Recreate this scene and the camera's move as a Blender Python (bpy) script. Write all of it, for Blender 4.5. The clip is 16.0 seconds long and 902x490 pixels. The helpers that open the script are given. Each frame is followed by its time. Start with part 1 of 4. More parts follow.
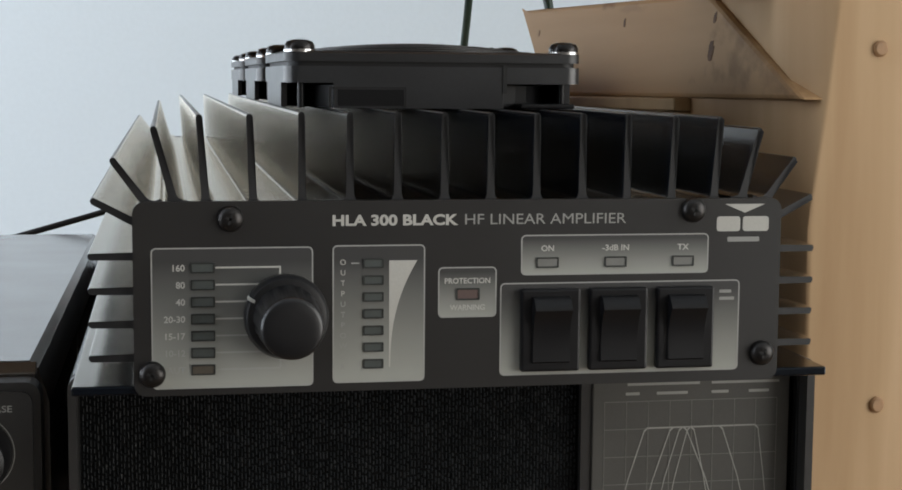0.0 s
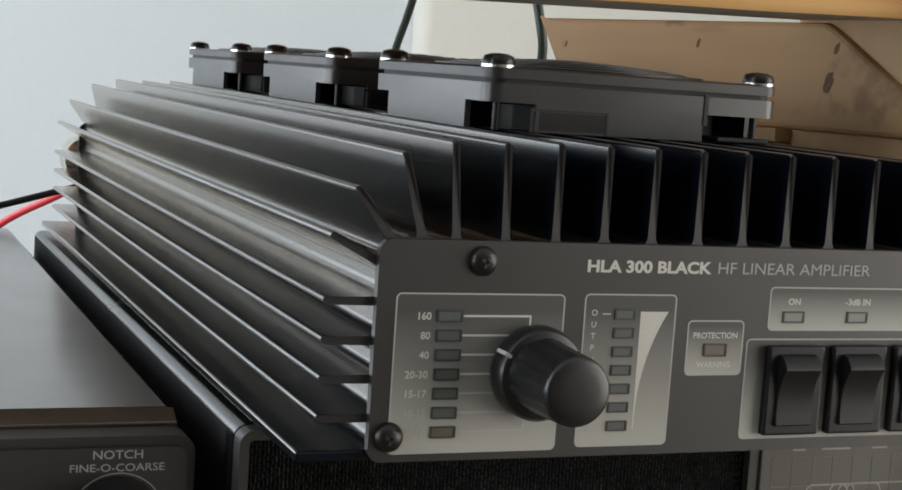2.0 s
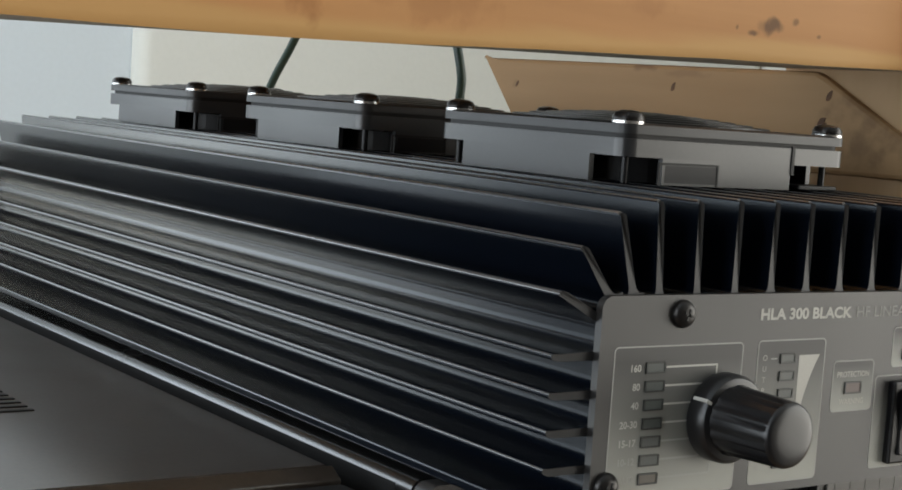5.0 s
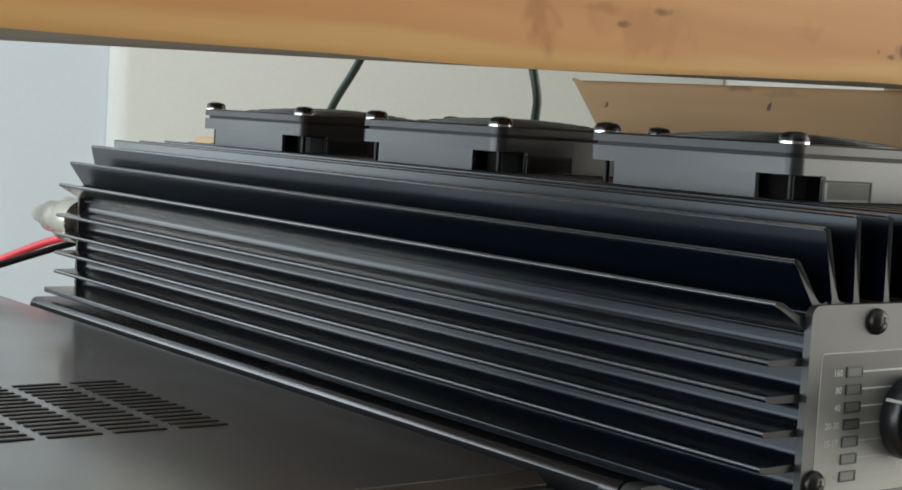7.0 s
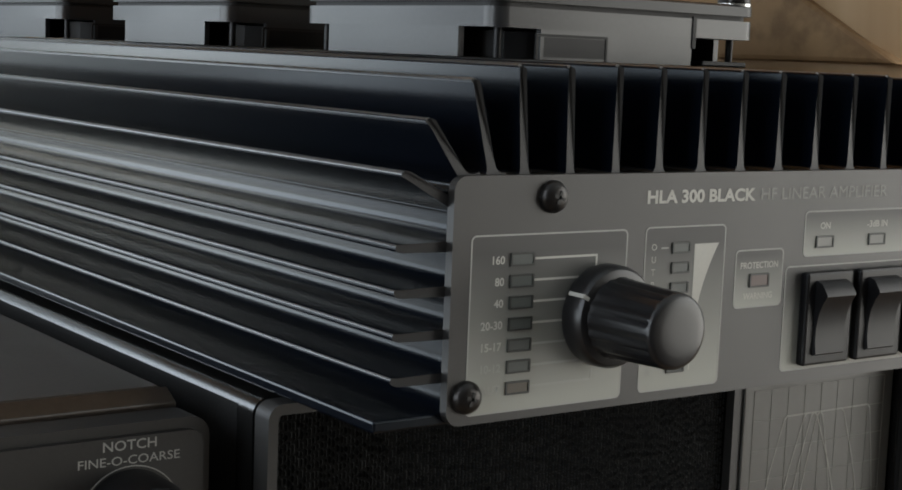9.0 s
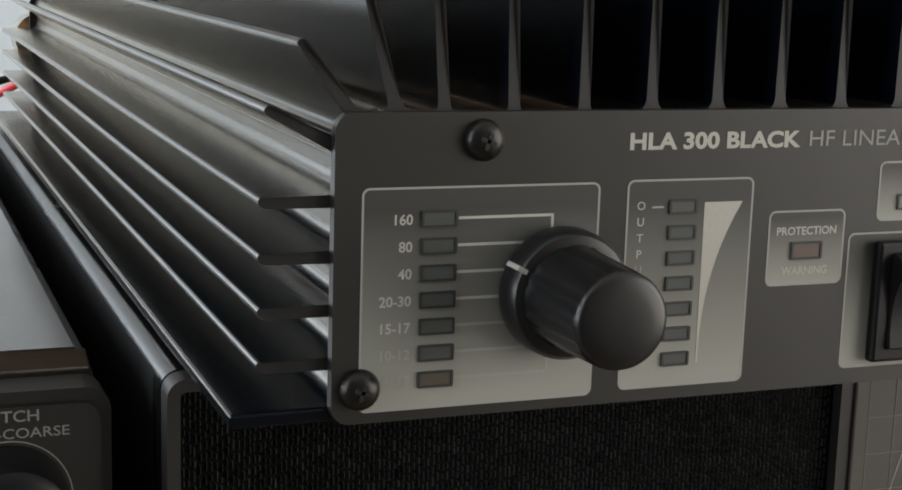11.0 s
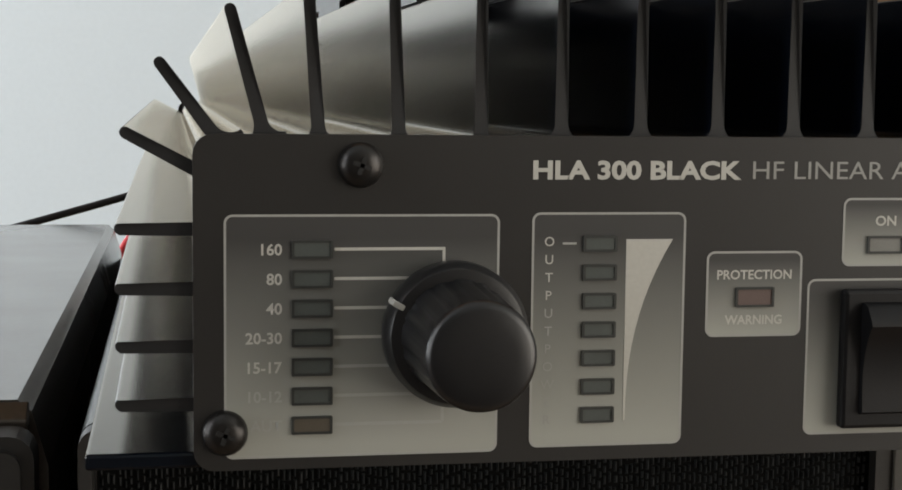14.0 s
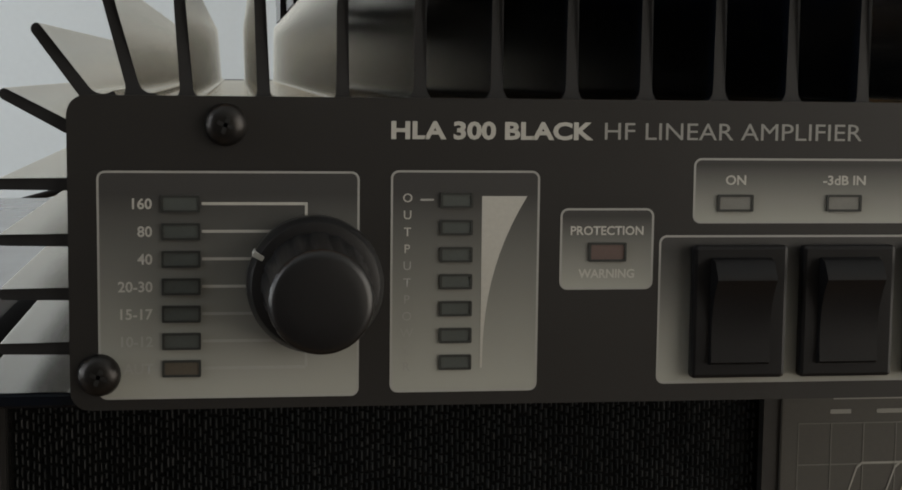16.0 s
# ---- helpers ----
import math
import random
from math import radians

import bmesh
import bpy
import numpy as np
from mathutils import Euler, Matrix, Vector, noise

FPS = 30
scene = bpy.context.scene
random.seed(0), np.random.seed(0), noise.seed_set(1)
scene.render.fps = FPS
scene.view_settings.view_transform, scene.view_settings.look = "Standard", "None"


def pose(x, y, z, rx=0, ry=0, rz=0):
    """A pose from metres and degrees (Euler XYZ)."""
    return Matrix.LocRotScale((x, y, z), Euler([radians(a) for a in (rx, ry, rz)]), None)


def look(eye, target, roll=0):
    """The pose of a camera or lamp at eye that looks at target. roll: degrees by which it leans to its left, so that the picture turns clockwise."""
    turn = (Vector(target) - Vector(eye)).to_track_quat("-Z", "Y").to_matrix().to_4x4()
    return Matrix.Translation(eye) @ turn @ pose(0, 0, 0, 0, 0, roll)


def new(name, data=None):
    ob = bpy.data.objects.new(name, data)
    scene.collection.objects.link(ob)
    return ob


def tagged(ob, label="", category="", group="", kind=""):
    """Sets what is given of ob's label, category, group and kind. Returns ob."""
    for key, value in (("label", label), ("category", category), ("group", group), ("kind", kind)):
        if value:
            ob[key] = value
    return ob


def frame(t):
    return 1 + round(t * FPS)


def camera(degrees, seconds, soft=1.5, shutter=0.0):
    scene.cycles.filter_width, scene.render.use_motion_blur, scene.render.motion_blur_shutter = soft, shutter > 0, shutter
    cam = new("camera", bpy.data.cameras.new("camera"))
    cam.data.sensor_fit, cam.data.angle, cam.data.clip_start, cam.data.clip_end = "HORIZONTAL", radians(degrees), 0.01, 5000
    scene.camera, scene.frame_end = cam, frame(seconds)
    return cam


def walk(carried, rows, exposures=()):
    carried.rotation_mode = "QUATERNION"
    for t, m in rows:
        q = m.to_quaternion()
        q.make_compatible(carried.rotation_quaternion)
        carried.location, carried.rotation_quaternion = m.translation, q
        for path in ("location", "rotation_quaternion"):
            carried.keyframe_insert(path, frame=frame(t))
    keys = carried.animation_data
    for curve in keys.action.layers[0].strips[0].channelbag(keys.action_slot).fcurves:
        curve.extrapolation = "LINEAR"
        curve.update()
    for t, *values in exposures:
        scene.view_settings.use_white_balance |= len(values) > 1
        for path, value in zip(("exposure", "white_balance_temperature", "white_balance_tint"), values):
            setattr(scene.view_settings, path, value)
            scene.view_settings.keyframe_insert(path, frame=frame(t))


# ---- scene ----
cam = camera(32.83, 16.0, soft=1.7)

PATH = [  # seconds, eye, yaw to the left, pitch up, roll
    (0, -0.07063, -0.36035, 0.0737, -10.412, -5.914, 0.425),
    (0.5, -0.10102, -0.35853, 0.0661, -12.802, -5.804, 0.773),
    (1, -0.131, -0.32174, 0.07056, -15.705, -6.23, 2.015),
    (1.5, -0.15994, -0.29612, 0.07808, -18.996, -6.246, 3.139),
    (2, -0.18081, -0.28569, 0.07915, -22.176, -6.203, 3.897),
    (2.5, -0.19635, -0.28566, 0.08101, -24.657, -6.141, 4.002),
    (3, -0.21714, -0.27549, 0.08224, -26.897, -6.06, 3.971),
    (3.2, -0.22624, -0.26931, 0.08503, -28.263, -6.101, 4.224),
    (5.3, -0.29734, -0.2356, 0.08106, -35.368, -4.761, 3.841),
    (5.5, -0.30654, -0.23312, 0.08046, -35.698, -4.637, 3.776),
    (6, -0.33058, -0.23133, 0.08336, -36.48, -4.553, 3.195),
    (6.5, -0.34129, -0.22354, 0.08093, -36.771, -4.149, 3.389),
    (7, -0.34745, -0.22129, 0.08033, -36.965, -4.201, 3.294),
    (7.5, -0.33151, -0.23027, 0.07874, -37.166, -4.501, 3.178),
    (8, -0.30396, -0.23413, 0.07192, -37.093, -4.93, 3.013),
    (8.5, -0.26906, -0.23219, 0.06757, -36.974, -5.617, 2.55),
    (9, -0.23831, -0.21996, 0.06711, -35.765, -6.904, 2.25),
    (9.5, -0.20793, -0.21493, 0.06686, -33.215, -8.208, 1.896),
    (9.7, -0.19489, -0.21725, 0.07352, -31.45, -10.545, 2.746),
    (11.8, -0.113, -0.19323, 0.05761, -18.491, -9.006, 0.745),
    (12, -0.10422, -0.19123, 0.05333, -18.347, -7.767, 0.608),
    (12.5, -0.09249, -0.19656, 0.04502, -15.965, -6.162, 0.548),
    (13, -0.08851, -0.19821, 0.04973, -14.726, -6.485, 0.963),
    (13.5, -0.08295, -0.20267, 0.05185, -12.503, -6.265, 0.902),
    (14, -0.08151, -0.20645, 0.0519, -10.183, -5.548, 0.657),
    (14.5, -0.075, -0.20776, 0.05114, -9.198, -6.559, 0.767),
    (15, -0.06581, -0.21173, 0.04918, -8.436, -6.331, 0.642),
    (15.5, -0.06044, -0.21367, 0.04895, -7.748, -6.627, 0.712),
    (16, -0.05452, -0.22395, 0.04924, -7.766, -6.142, 0.662),
]

EXPOSURES = [(0, 0.05, 6200, 10), (0.5, 0.22, 6250, 10), (1, 0.34, 6300, 10), (2, 0.18, 6450, 10), (3, 0.08, 6400, 10), (5.5, 0.07, 6350, 7), (7, 0.12, 6300, 6), (8, 0.1, 6280, 7), (9, -0.17, 6250, 8), (12, 0.08, 6600, 10), (14, 0.02, 6700, 10), (14.5, -0.08, 6720, 10), (15, -0.4, 6750, 10), (15.5, -0.58, 6750, 10), (16, -0.57, 6750, 10)]


def aim(x, y, z, yaw, pitch, roll):
    """Pose of a camera by its heading: yaw to the left of +y, pitch upwards, roll."""
    turn = Matrix.Rotation(radians(yaw), 4, "Z") @ Matrix.Rotation(radians(90 + pitch), 4, "X") @ Matrix.Rotation(radians(roll), 4, "Z")
    return Matrix.Translation((x, y, z)) @ turn


walk(cam, [(row[0], aim(*row[1:])) for row in PATH], EXPOSURES)

# ---- world and light ----
world = bpy.data.worlds.new("sky")
scene.world = world
world.use_nodes = True
wt = world.node_tree
sky = wt.nodes.new("ShaderNodeTexSky")
sky.sky_type, sky.sun_disc = "NISHITA", False
sky.sun_elevation, sky.sun_rotation = radians(38), radians(200)
wt.links.new(sky.outputs[0], wt.nodes["Background"].inputs[0])
wt.nodes["Background"].inputs[1].default_value = 0.1


def area_lamp(name, place, target, size, size_y, power, colour):
    lamp = bpy.data.lights.new(name, "AREA")
    lamp.shape, lamp.size, lamp.size_y, lamp.energy, lamp.color = "RECTANGLE", size, size_y, power, colour
    ob = new(name, lamp)
    ob.matrix_world = look(place, target)
    return ob


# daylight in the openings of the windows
area_lamp("window_daylight_west", (-1.97, 0.6, 0.6), (0, 0.6, 0.6), 2.7, 1.7, 63, (0.9, 0.95, 1.0))
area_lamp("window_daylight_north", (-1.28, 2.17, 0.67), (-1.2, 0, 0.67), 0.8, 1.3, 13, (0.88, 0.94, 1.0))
area_lamp("window_daylight_east", (2.17, -1.55, 0.3), (0, -1.55, 0.3), 2.6, 2.1, 70, (1.0, 0.94, 0.85))

# ---- materials ----
def mat(name, colour, rough=0.5, metal=0.0, spec=0.5, grain=0.0, scale=60.0, stretch=(1, 1, 1), bump=0.0, stain=0.0, stain_scale=6.0, coat=0.0, coat_rough=0.15, rough_var=0.22):
    """Principled surface with fine grain and larger stains in colour and roughness, at real size (object metres)."""
    m = bpy.data.materials.new(name)
    m.use_nodes = True
    t = m.node_tree
    b = t.nodes["Principled BSDF"]
    b.inputs["Base Color"].default_value = (*colour, 1)
    b.inputs["Roughness"].default_value, b.inputs["Metallic"].default_value = rough, metal
    b.inputs["Specular IOR Level"].default_value = spec
    b.inputs["Coat Weight"].default_value, b.inputs["Coat Roughness"].default_value = coat, coat_rough
    if not (grain or stain or bump):
        return m
    co = t.nodes.new("ShaderNodeTexCoord")
    mp = t.nodes.new("ShaderNodeMapping")
    mp.inputs["Scale"].default_value = stretch
    t.links.new(co.outputs["Object"], mp.inputs[0])
    fine, broad = t.nodes.new("ShaderNodeTexNoise"), t.nodes.new("ShaderNodeTexNoise")
    fine.inputs["Scale"].default_value, broad.inputs["Scale"].default_value = scale, stain_scale
    fine.inputs["Detail"].default_value, broad.inputs["Detail"].default_value = 4, 5
    t.links.new(mp.outputs[0], fine.inputs["Vector"])
    t.links.new(co.outputs["Object"], broad.inputs["Vector"])
    # value = 1 + grain * (fine - .5) * 2 + stain * (broad - .5) * 2
    f1, f2 = t.nodes.new("ShaderNodeMath"), t.nodes.new("ShaderNodeMath")
    f1.operation = f2.operation = "MULTIPLY_ADD"
    t.links.new(fine.outputs["Fac"], f1.inputs[0])
    f1.inputs[1].default_value, f1.inputs[2].default_value = 2 * grain, 1 - grain - stain
    t.links.new(broad.outputs["Fac"], f2.inputs[0])
    f2.inputs[1].default_value = 2 * stain
    t.links.new(f1.outputs[0], f2.inputs[2])
    mix = t.nodes.new("ShaderNodeVectorMath")
    mix.operation = "SCALE"
    mix.inputs[0].default_value = colour
    t.links.new(f2.outputs[0], mix.inputs["Scale"])
    t.links.new(mix.outputs[0], b.inputs["Base Color"])
    r = t.nodes.new("ShaderNodeMath")
    r.operation = "MULTIPLY_ADD"
    t.links.new(broad.outputs["Fac"], r.inputs[0])
    r.inputs[1].default_value, r.inputs[2].default_value = rough_var, rough - rough_var / 2
    t.links.new(r.outputs[0], b.inputs["Roughness"])
    if bump:
        bp = t.nodes.new("ShaderNodeBump")
        bp.inputs["Strength"].default_value, bp.inputs["Distance"].default_value = 0.6, bump
        t.links.new(fine.outputs["Fac"], bp.inputs["Height"])
        t.links.new(bp.outputs[0], b.inputs["Normal"])
    return m


def wood(name, light, dark, axis, knots=True, marks=(), sap=None):
    """Sawn pine: long grain along an axis, growth rings, brown knots, brown marks at given spots and a paler sapwood
    edge.
    """
    m = bpy.data.materials.new(name)
    m.use_nodes = True
    t = m.node_tree
    b = t.nodes["Principled BSDF"]
    b.inputs["Roughness"].default_value = 0.62
    b.inputs["Specular IOR Level"].default_value = 0.3
    co = t.nodes.new("ShaderNodeTexCoord")
    mp = t.nodes.new("ShaderNodeMapping")
    mp.inputs["Scale"].default_value = [4.0 if i == axis else 42.0 for i in range(3)]
    t.links.new(co.outputs["Object"], mp.inputs[0])
    rings = t.nodes.new("ShaderNodeTexNoise")
    rings.inputs["Scale"].default_value, rings.inputs["Detail"].default_value, rings.inputs["Distortion"].default_value = 1.0, 5, 0.6
    t.links.new(mp.outputs[0], rings.inputs["Vector"])
    ramp = t.nodes.new("ShaderNodeValToRGB")
    ramp.color_ramp.elements[0].position, ramp.color_ramp.elements[1].position = 0.3, 0.68
    ramp.color_ramp.elements[0].color, ramp.color_ramp.elements[1].color = (*dark, 1), (*light, 1)
    t.links.new(rings.outputs["Fac"], ramp.inputs[0])
    spots = t.nodes.new("ShaderNodeTexNoise")
    spots.inputs["Scale"].default_value, spots.inputs["Detail"].default_value = 22.0, 3
    t.links.new(co.outputs["Object"], spots.inputs["Vector"])
    sr = t.nodes.new("ShaderNodeValToRGB")
    sr.color_ramp.elements[0].position, sr.color_ramp.elements[1].position = 0.62, 0.78
    sr.color_ramp.elements[0].color, sr.color_ramp.elements[1].color = (0, 0, 0, 1), (0.75, 0.75, 0.75, 1)
    t.links.new(spots.outputs["Fac"], sr.inputs[0])
    mix = t.nodes.new("ShaderNodeMix")
    mix.data_type = "RGBA"
    t.links.new(sr.outputs[0], mix.inputs["Factor"])
    t.links.new(ramp.outputs[0], mix.inputs["A"])
    mix.inputs["B"].default_value = (0.16, 0.075, 0.03, 1)
    out = mix.outputs["Result"] if knots else ramp.outputs[0]
    wob = t.nodes.new("ShaderNodeTexNoise")
    wob.inputs["Scale"].default_value, wob.inputs["Detail"].default_value = 130.0, 4
    t.links.new(co.outputs["Object"], wob.inputs["Vector"])
    if sap:
        sep, hgt = t.nodes.new("ShaderNodeSeparateXYZ"), t.nodes.new("ShaderNodeMath")
        t.links.new(co.outputs["Object"], sep.inputs[0])
        hgt.operation = "MULTIPLY_ADD"
        t.links.new(rings.outputs["Fac"], hgt.inputs[0])
        hgt.inputs[1].default_value = 0.018
        t.links.new(sep.outputs["Z"], hgt.inputs[2])
        band = t.nodes.new("ShaderNodeMapRange")
        band.interpolation_type = "SMOOTHSTEP"
        t.links.new(hgt.outputs[0], band.inputs["Value"])
        band.inputs["From Min"].default_value, band.inputs["From Max"].default_value = 0.0118, 0.0152
        band.inputs["To Min"].default_value, band.inputs["To Max"].default_value = 0.75, 0.0
        pale = t.nodes.new("ShaderNodeMix")
        pale.data_type = "RGBA"
        t.links.new(band.outputs[0], pale.inputs["Factor"])
        t.links.new(out, pale.inputs["A"])
        pale.inputs["B"].default_value = (*sap, 1)
        out = pale.outputs["Result"]
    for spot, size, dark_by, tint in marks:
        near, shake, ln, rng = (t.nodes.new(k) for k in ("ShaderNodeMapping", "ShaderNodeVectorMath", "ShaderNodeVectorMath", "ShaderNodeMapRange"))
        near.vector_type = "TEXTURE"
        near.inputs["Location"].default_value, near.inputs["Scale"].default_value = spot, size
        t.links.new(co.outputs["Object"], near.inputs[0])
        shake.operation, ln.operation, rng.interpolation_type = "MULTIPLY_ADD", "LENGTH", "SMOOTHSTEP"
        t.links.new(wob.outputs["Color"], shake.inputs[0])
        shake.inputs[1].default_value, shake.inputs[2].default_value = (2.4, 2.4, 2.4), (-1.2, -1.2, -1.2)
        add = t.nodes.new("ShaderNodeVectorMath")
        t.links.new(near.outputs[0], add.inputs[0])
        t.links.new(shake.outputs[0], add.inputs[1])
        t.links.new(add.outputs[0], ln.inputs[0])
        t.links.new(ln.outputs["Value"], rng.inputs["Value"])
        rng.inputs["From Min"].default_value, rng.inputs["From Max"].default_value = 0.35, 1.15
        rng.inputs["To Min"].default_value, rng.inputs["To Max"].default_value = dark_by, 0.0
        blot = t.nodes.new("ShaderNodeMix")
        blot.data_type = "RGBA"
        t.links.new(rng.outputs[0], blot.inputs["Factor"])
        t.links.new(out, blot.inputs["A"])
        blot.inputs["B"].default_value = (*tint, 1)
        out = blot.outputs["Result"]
    t.links.new(out, b.inputs["Base Color"])
    bp = t.nodes.new("ShaderNodeBump")
    bp.inputs["Strength"].default_value, bp.inputs["Distance"].default_value = 0.35, 0.0006
    t.links.new(rings.outputs["Fac"], bp.inputs["Height"])
    t.links.new(bp.outputs[0], b.inputs["Normal"])
    return m


def printed_fade(name, top, bottom, z0, z1):
    """Silk-screened field that fades from dark at its top to pale grey at its foot."""
    m = bpy.data.materials.new(name)
    m.use_nodes = True
    t = m.node_tree
    b = t.nodes["Principled BSDF"]
    b.inputs["Roughness"].default_value = 0.5
    co, sep, rng, ramp = (t.nodes.new(k) for k in ("ShaderNodeTexCoord", "ShaderNodeSeparateXYZ", "ShaderNodeMapRange", "ShaderNodeValToRGB"))
    t.links.new(co.outputs["Object"], sep.inputs[0])
    t.links.new(sep.outputs["Z"], rng.inputs["Value"])
    rng.inputs["From Min"].default_value, rng.inputs["From Max"].default_value = z0, z1
    t.links.new(rng.outputs[0], ramp.inputs[0])
    ramp.color_ramp.elements[0].color, ramp.color_ramp.elements[1].color = (*bottom, 1), (*top, 1)
    ramp.color_ramp.elements[0].position, ramp.color_ramp.elements[1].position = 0.05, 0.9
    t.links.new(ramp.outputs[0], b.inputs["Base Color"])
    return m


def bronze_gloss(m, ior, tint, rough):
    """Dyed anodising: a warm gloss that grows towards grazing angles over the black base."""
    t = m.node_tree
    out, base = t.nodes["Material Output"], t.nodes["Principled BSDF"]
    gloss, fres, mix = (t.nodes.new(k) for k in ("ShaderNodeBsdfGlossy", "ShaderNodeFresnel", "ShaderNodeMixShader"))
    gloss.inputs["Color"].default_value, gloss.inputs["Roughness"].default_value = (*tint, 1), rough
    fres.inputs["IOR"].default_value = ior
    t.links.new(fres.outputs[0], mix.inputs[0])
    t.links.new(base.outputs[0], mix.inputs[1])
    t.links.new(gloss.outputs[0], mix.inputs[2])
    t.links.new(mix.outputs[0], out.inputs["Surface"])
    return m


ANODISED = bronze_gloss(mat("black_anodised_aluminium", (0.002, 0.0033, 0.0065), 0.22, 0.0, 0.24, rough_var=0.06, grain=0.25, scale=900, stretch=(1, 0.02, 1), stain=0.1, stain_scale=14), 1.17, (1.0, 0.94, 0.84), 0.21)
ANODISED.node_tree.nodes["Principled BSDF"].inputs["Specular Tint"].default_value = (0.72, 0.86, 1.0, 1)
# pale metal that paints the highlight along the fin tips
EDGE_GLINT = mat("anodised_edge_glint", (0.2, 0.2, 0.2), 0.32, 0.7, 0.6, grain=0.3, scale=900, stain=0.4, stain_scale=50)
SAWN = mat("sawn_aluminium_end", (0.016, 0.016, 0.017), 0.5, 0, 0.5, grain=0.3, scale=2500, stain=0.2, stain_scale=60)
PANEL = mat("dark_grey_painted_panel", (0.014, 0.0131, 0.0124), 0.42, 0.0, 0.6, grain=0.12, scale=2500, bump=0.00002, stain=0.08, stain_scale=25)
PRINT = mat("white_print", (0.5, 0.49, 0.45), 0.55, grain=0.08, scale=1500, stain=0.05)
PRINT_DIM = mat("grey_print", (0.31, 0.31, 0.29), 0.55, grain=0.08, scale=1500, stain=0.05)
PRINT_FAINT = mat("faint_print", (0.36, 0.36, 0.34), 0.55, grain=0.06, scale=1500, stain=0.05)
LED_OFF = mat("unlit_led_lens", (0.075, 0.085, 0.08), 0.45, grain=0.1, scale=3000, stain=0.08, stain_scale=200)
LED_AMBER = mat("unlit_amber_lens", (0.1, 0.085, 0.065), 0.45, grain=0.1, scale=3000, stain=0.08, stain_scale=200)
LED_RED = mat("unlit_red_lens", (0.125, 0.086, 0.077), 0.45, grain=0.1, scale=3000, stain=0.08, stain_scale=200)
LED_CLEAR = mat("unlit_clear_lens", (0.2, 0.2, 0.185), 0.45, grain=0.1, scale=3000, stain=0.08, stain_scale=200)
LED_RIM = mat("led_rim", (0.03, 0.032, 0.03), 0.5)
KNOB = mat("black_knob_plastic", (0.010, 0.010, 0.011), 0.32, 0, 0.5, grain=0.2, scale=1200, stain=0.15, stain_scale=80)
SWITCH = mat("black_switch_plastic", (0.006, 0.006, 0.007), 0.42, 0, 0.3, grain=0.2, scale=1800, bump=0.00002, stain=0.15, stain_scale=60)
FANPL = mat("black_fan_plastic", (0.022, 0.023, 0.025), 0.3, 0, 0.6, rough_var=0.1, grain=0.2, scale=900, stain=0.25, stain_scale=40)
GUARD = mat("black_guard_plastic", (0.016, 0.016, 0.017), 0.4, grain=0.2, scale=900, stain=0.2, stain_scale=40)
SCREW = mat("blackened_screw", (0.03, 0.028, 0.027), 0.3, 0.7, grain=0.2, scale=1500, stain=0.2, stain_scale=90)
CHROME = mat("bright_washer", (0.55, 0.55, 0.55), 0.22, 1.0, stain=0.15, stain_scale=120)
RECESS = mat("dark_recess", (0.006, 0.006, 0.006), 0.6)
CASE_BROWN = mat("brown_grey_case_paint", (0.055, 0.042, 0.032), 0.38, 0, 0.7, coat=0.85, coat_rough=0.15, rough_var=0.14, grain=0.4, scale=650, bump=0.00002, stain=0.4, stain_scale=34)
CASE_BLACK = mat("black_case_paint", (0.008, 0.0078, 0.0075), 0.24, 0, 1.0, grain=0.2, scale=1300, bump=0.00005, stain=0.2, stain_scale=20)
CASE_BROWN.node_tree.nodes["Principled BSDF"].inputs["Coat IOR"].default_value = 1.8
CASE_SIDE = mat("matt_black_case_side", (0.01, 0.0098, 0.0095), 0.75, 0, 0.15, grain=0.3, scale=1300, bump=0.0001, stain=0.2, stain_scale=20)
FACE_BLACK = mat("black_front_panel", (0.025, 0.024, 0.023), 0.48, grain=0.15, scale=1300, stain=0.1, stain_scale=30)
GRILLE = mat("black_speaker_cloth", (0.0015, 0.0018, 0.002), 0.85, 0, 0.15, grain=0.35, scale=1500, bump=0.0001, stain=0.2, stain_scale=30)
THREAD = mat("grille_thread", (0.0065, 0.0085, 0.0097), 0.6, 0, 0.3, grain=0.3, scale=1500, stain=0.3, stain_scale=40)
CHART = mat("grey_chart_plate", (0.08, 0.078, 0.071), 0.42, grain=0.08, scale=1500, stain=0.1, stain_scale=50)
CHART_GRID = mat("faint_chart_grid", (0.17, 0.17, 0.155), 0.55, stain=0.1, stain_scale=60)
CHART_LINE = mat("pale_chart_line", (0.34, 0.34, 0.315), 0.55, stain=0.1, stain_scale=60)
BARK, AMBER = (0.12, 0.055, 0.02), (0.36, 0.145, 0.042)
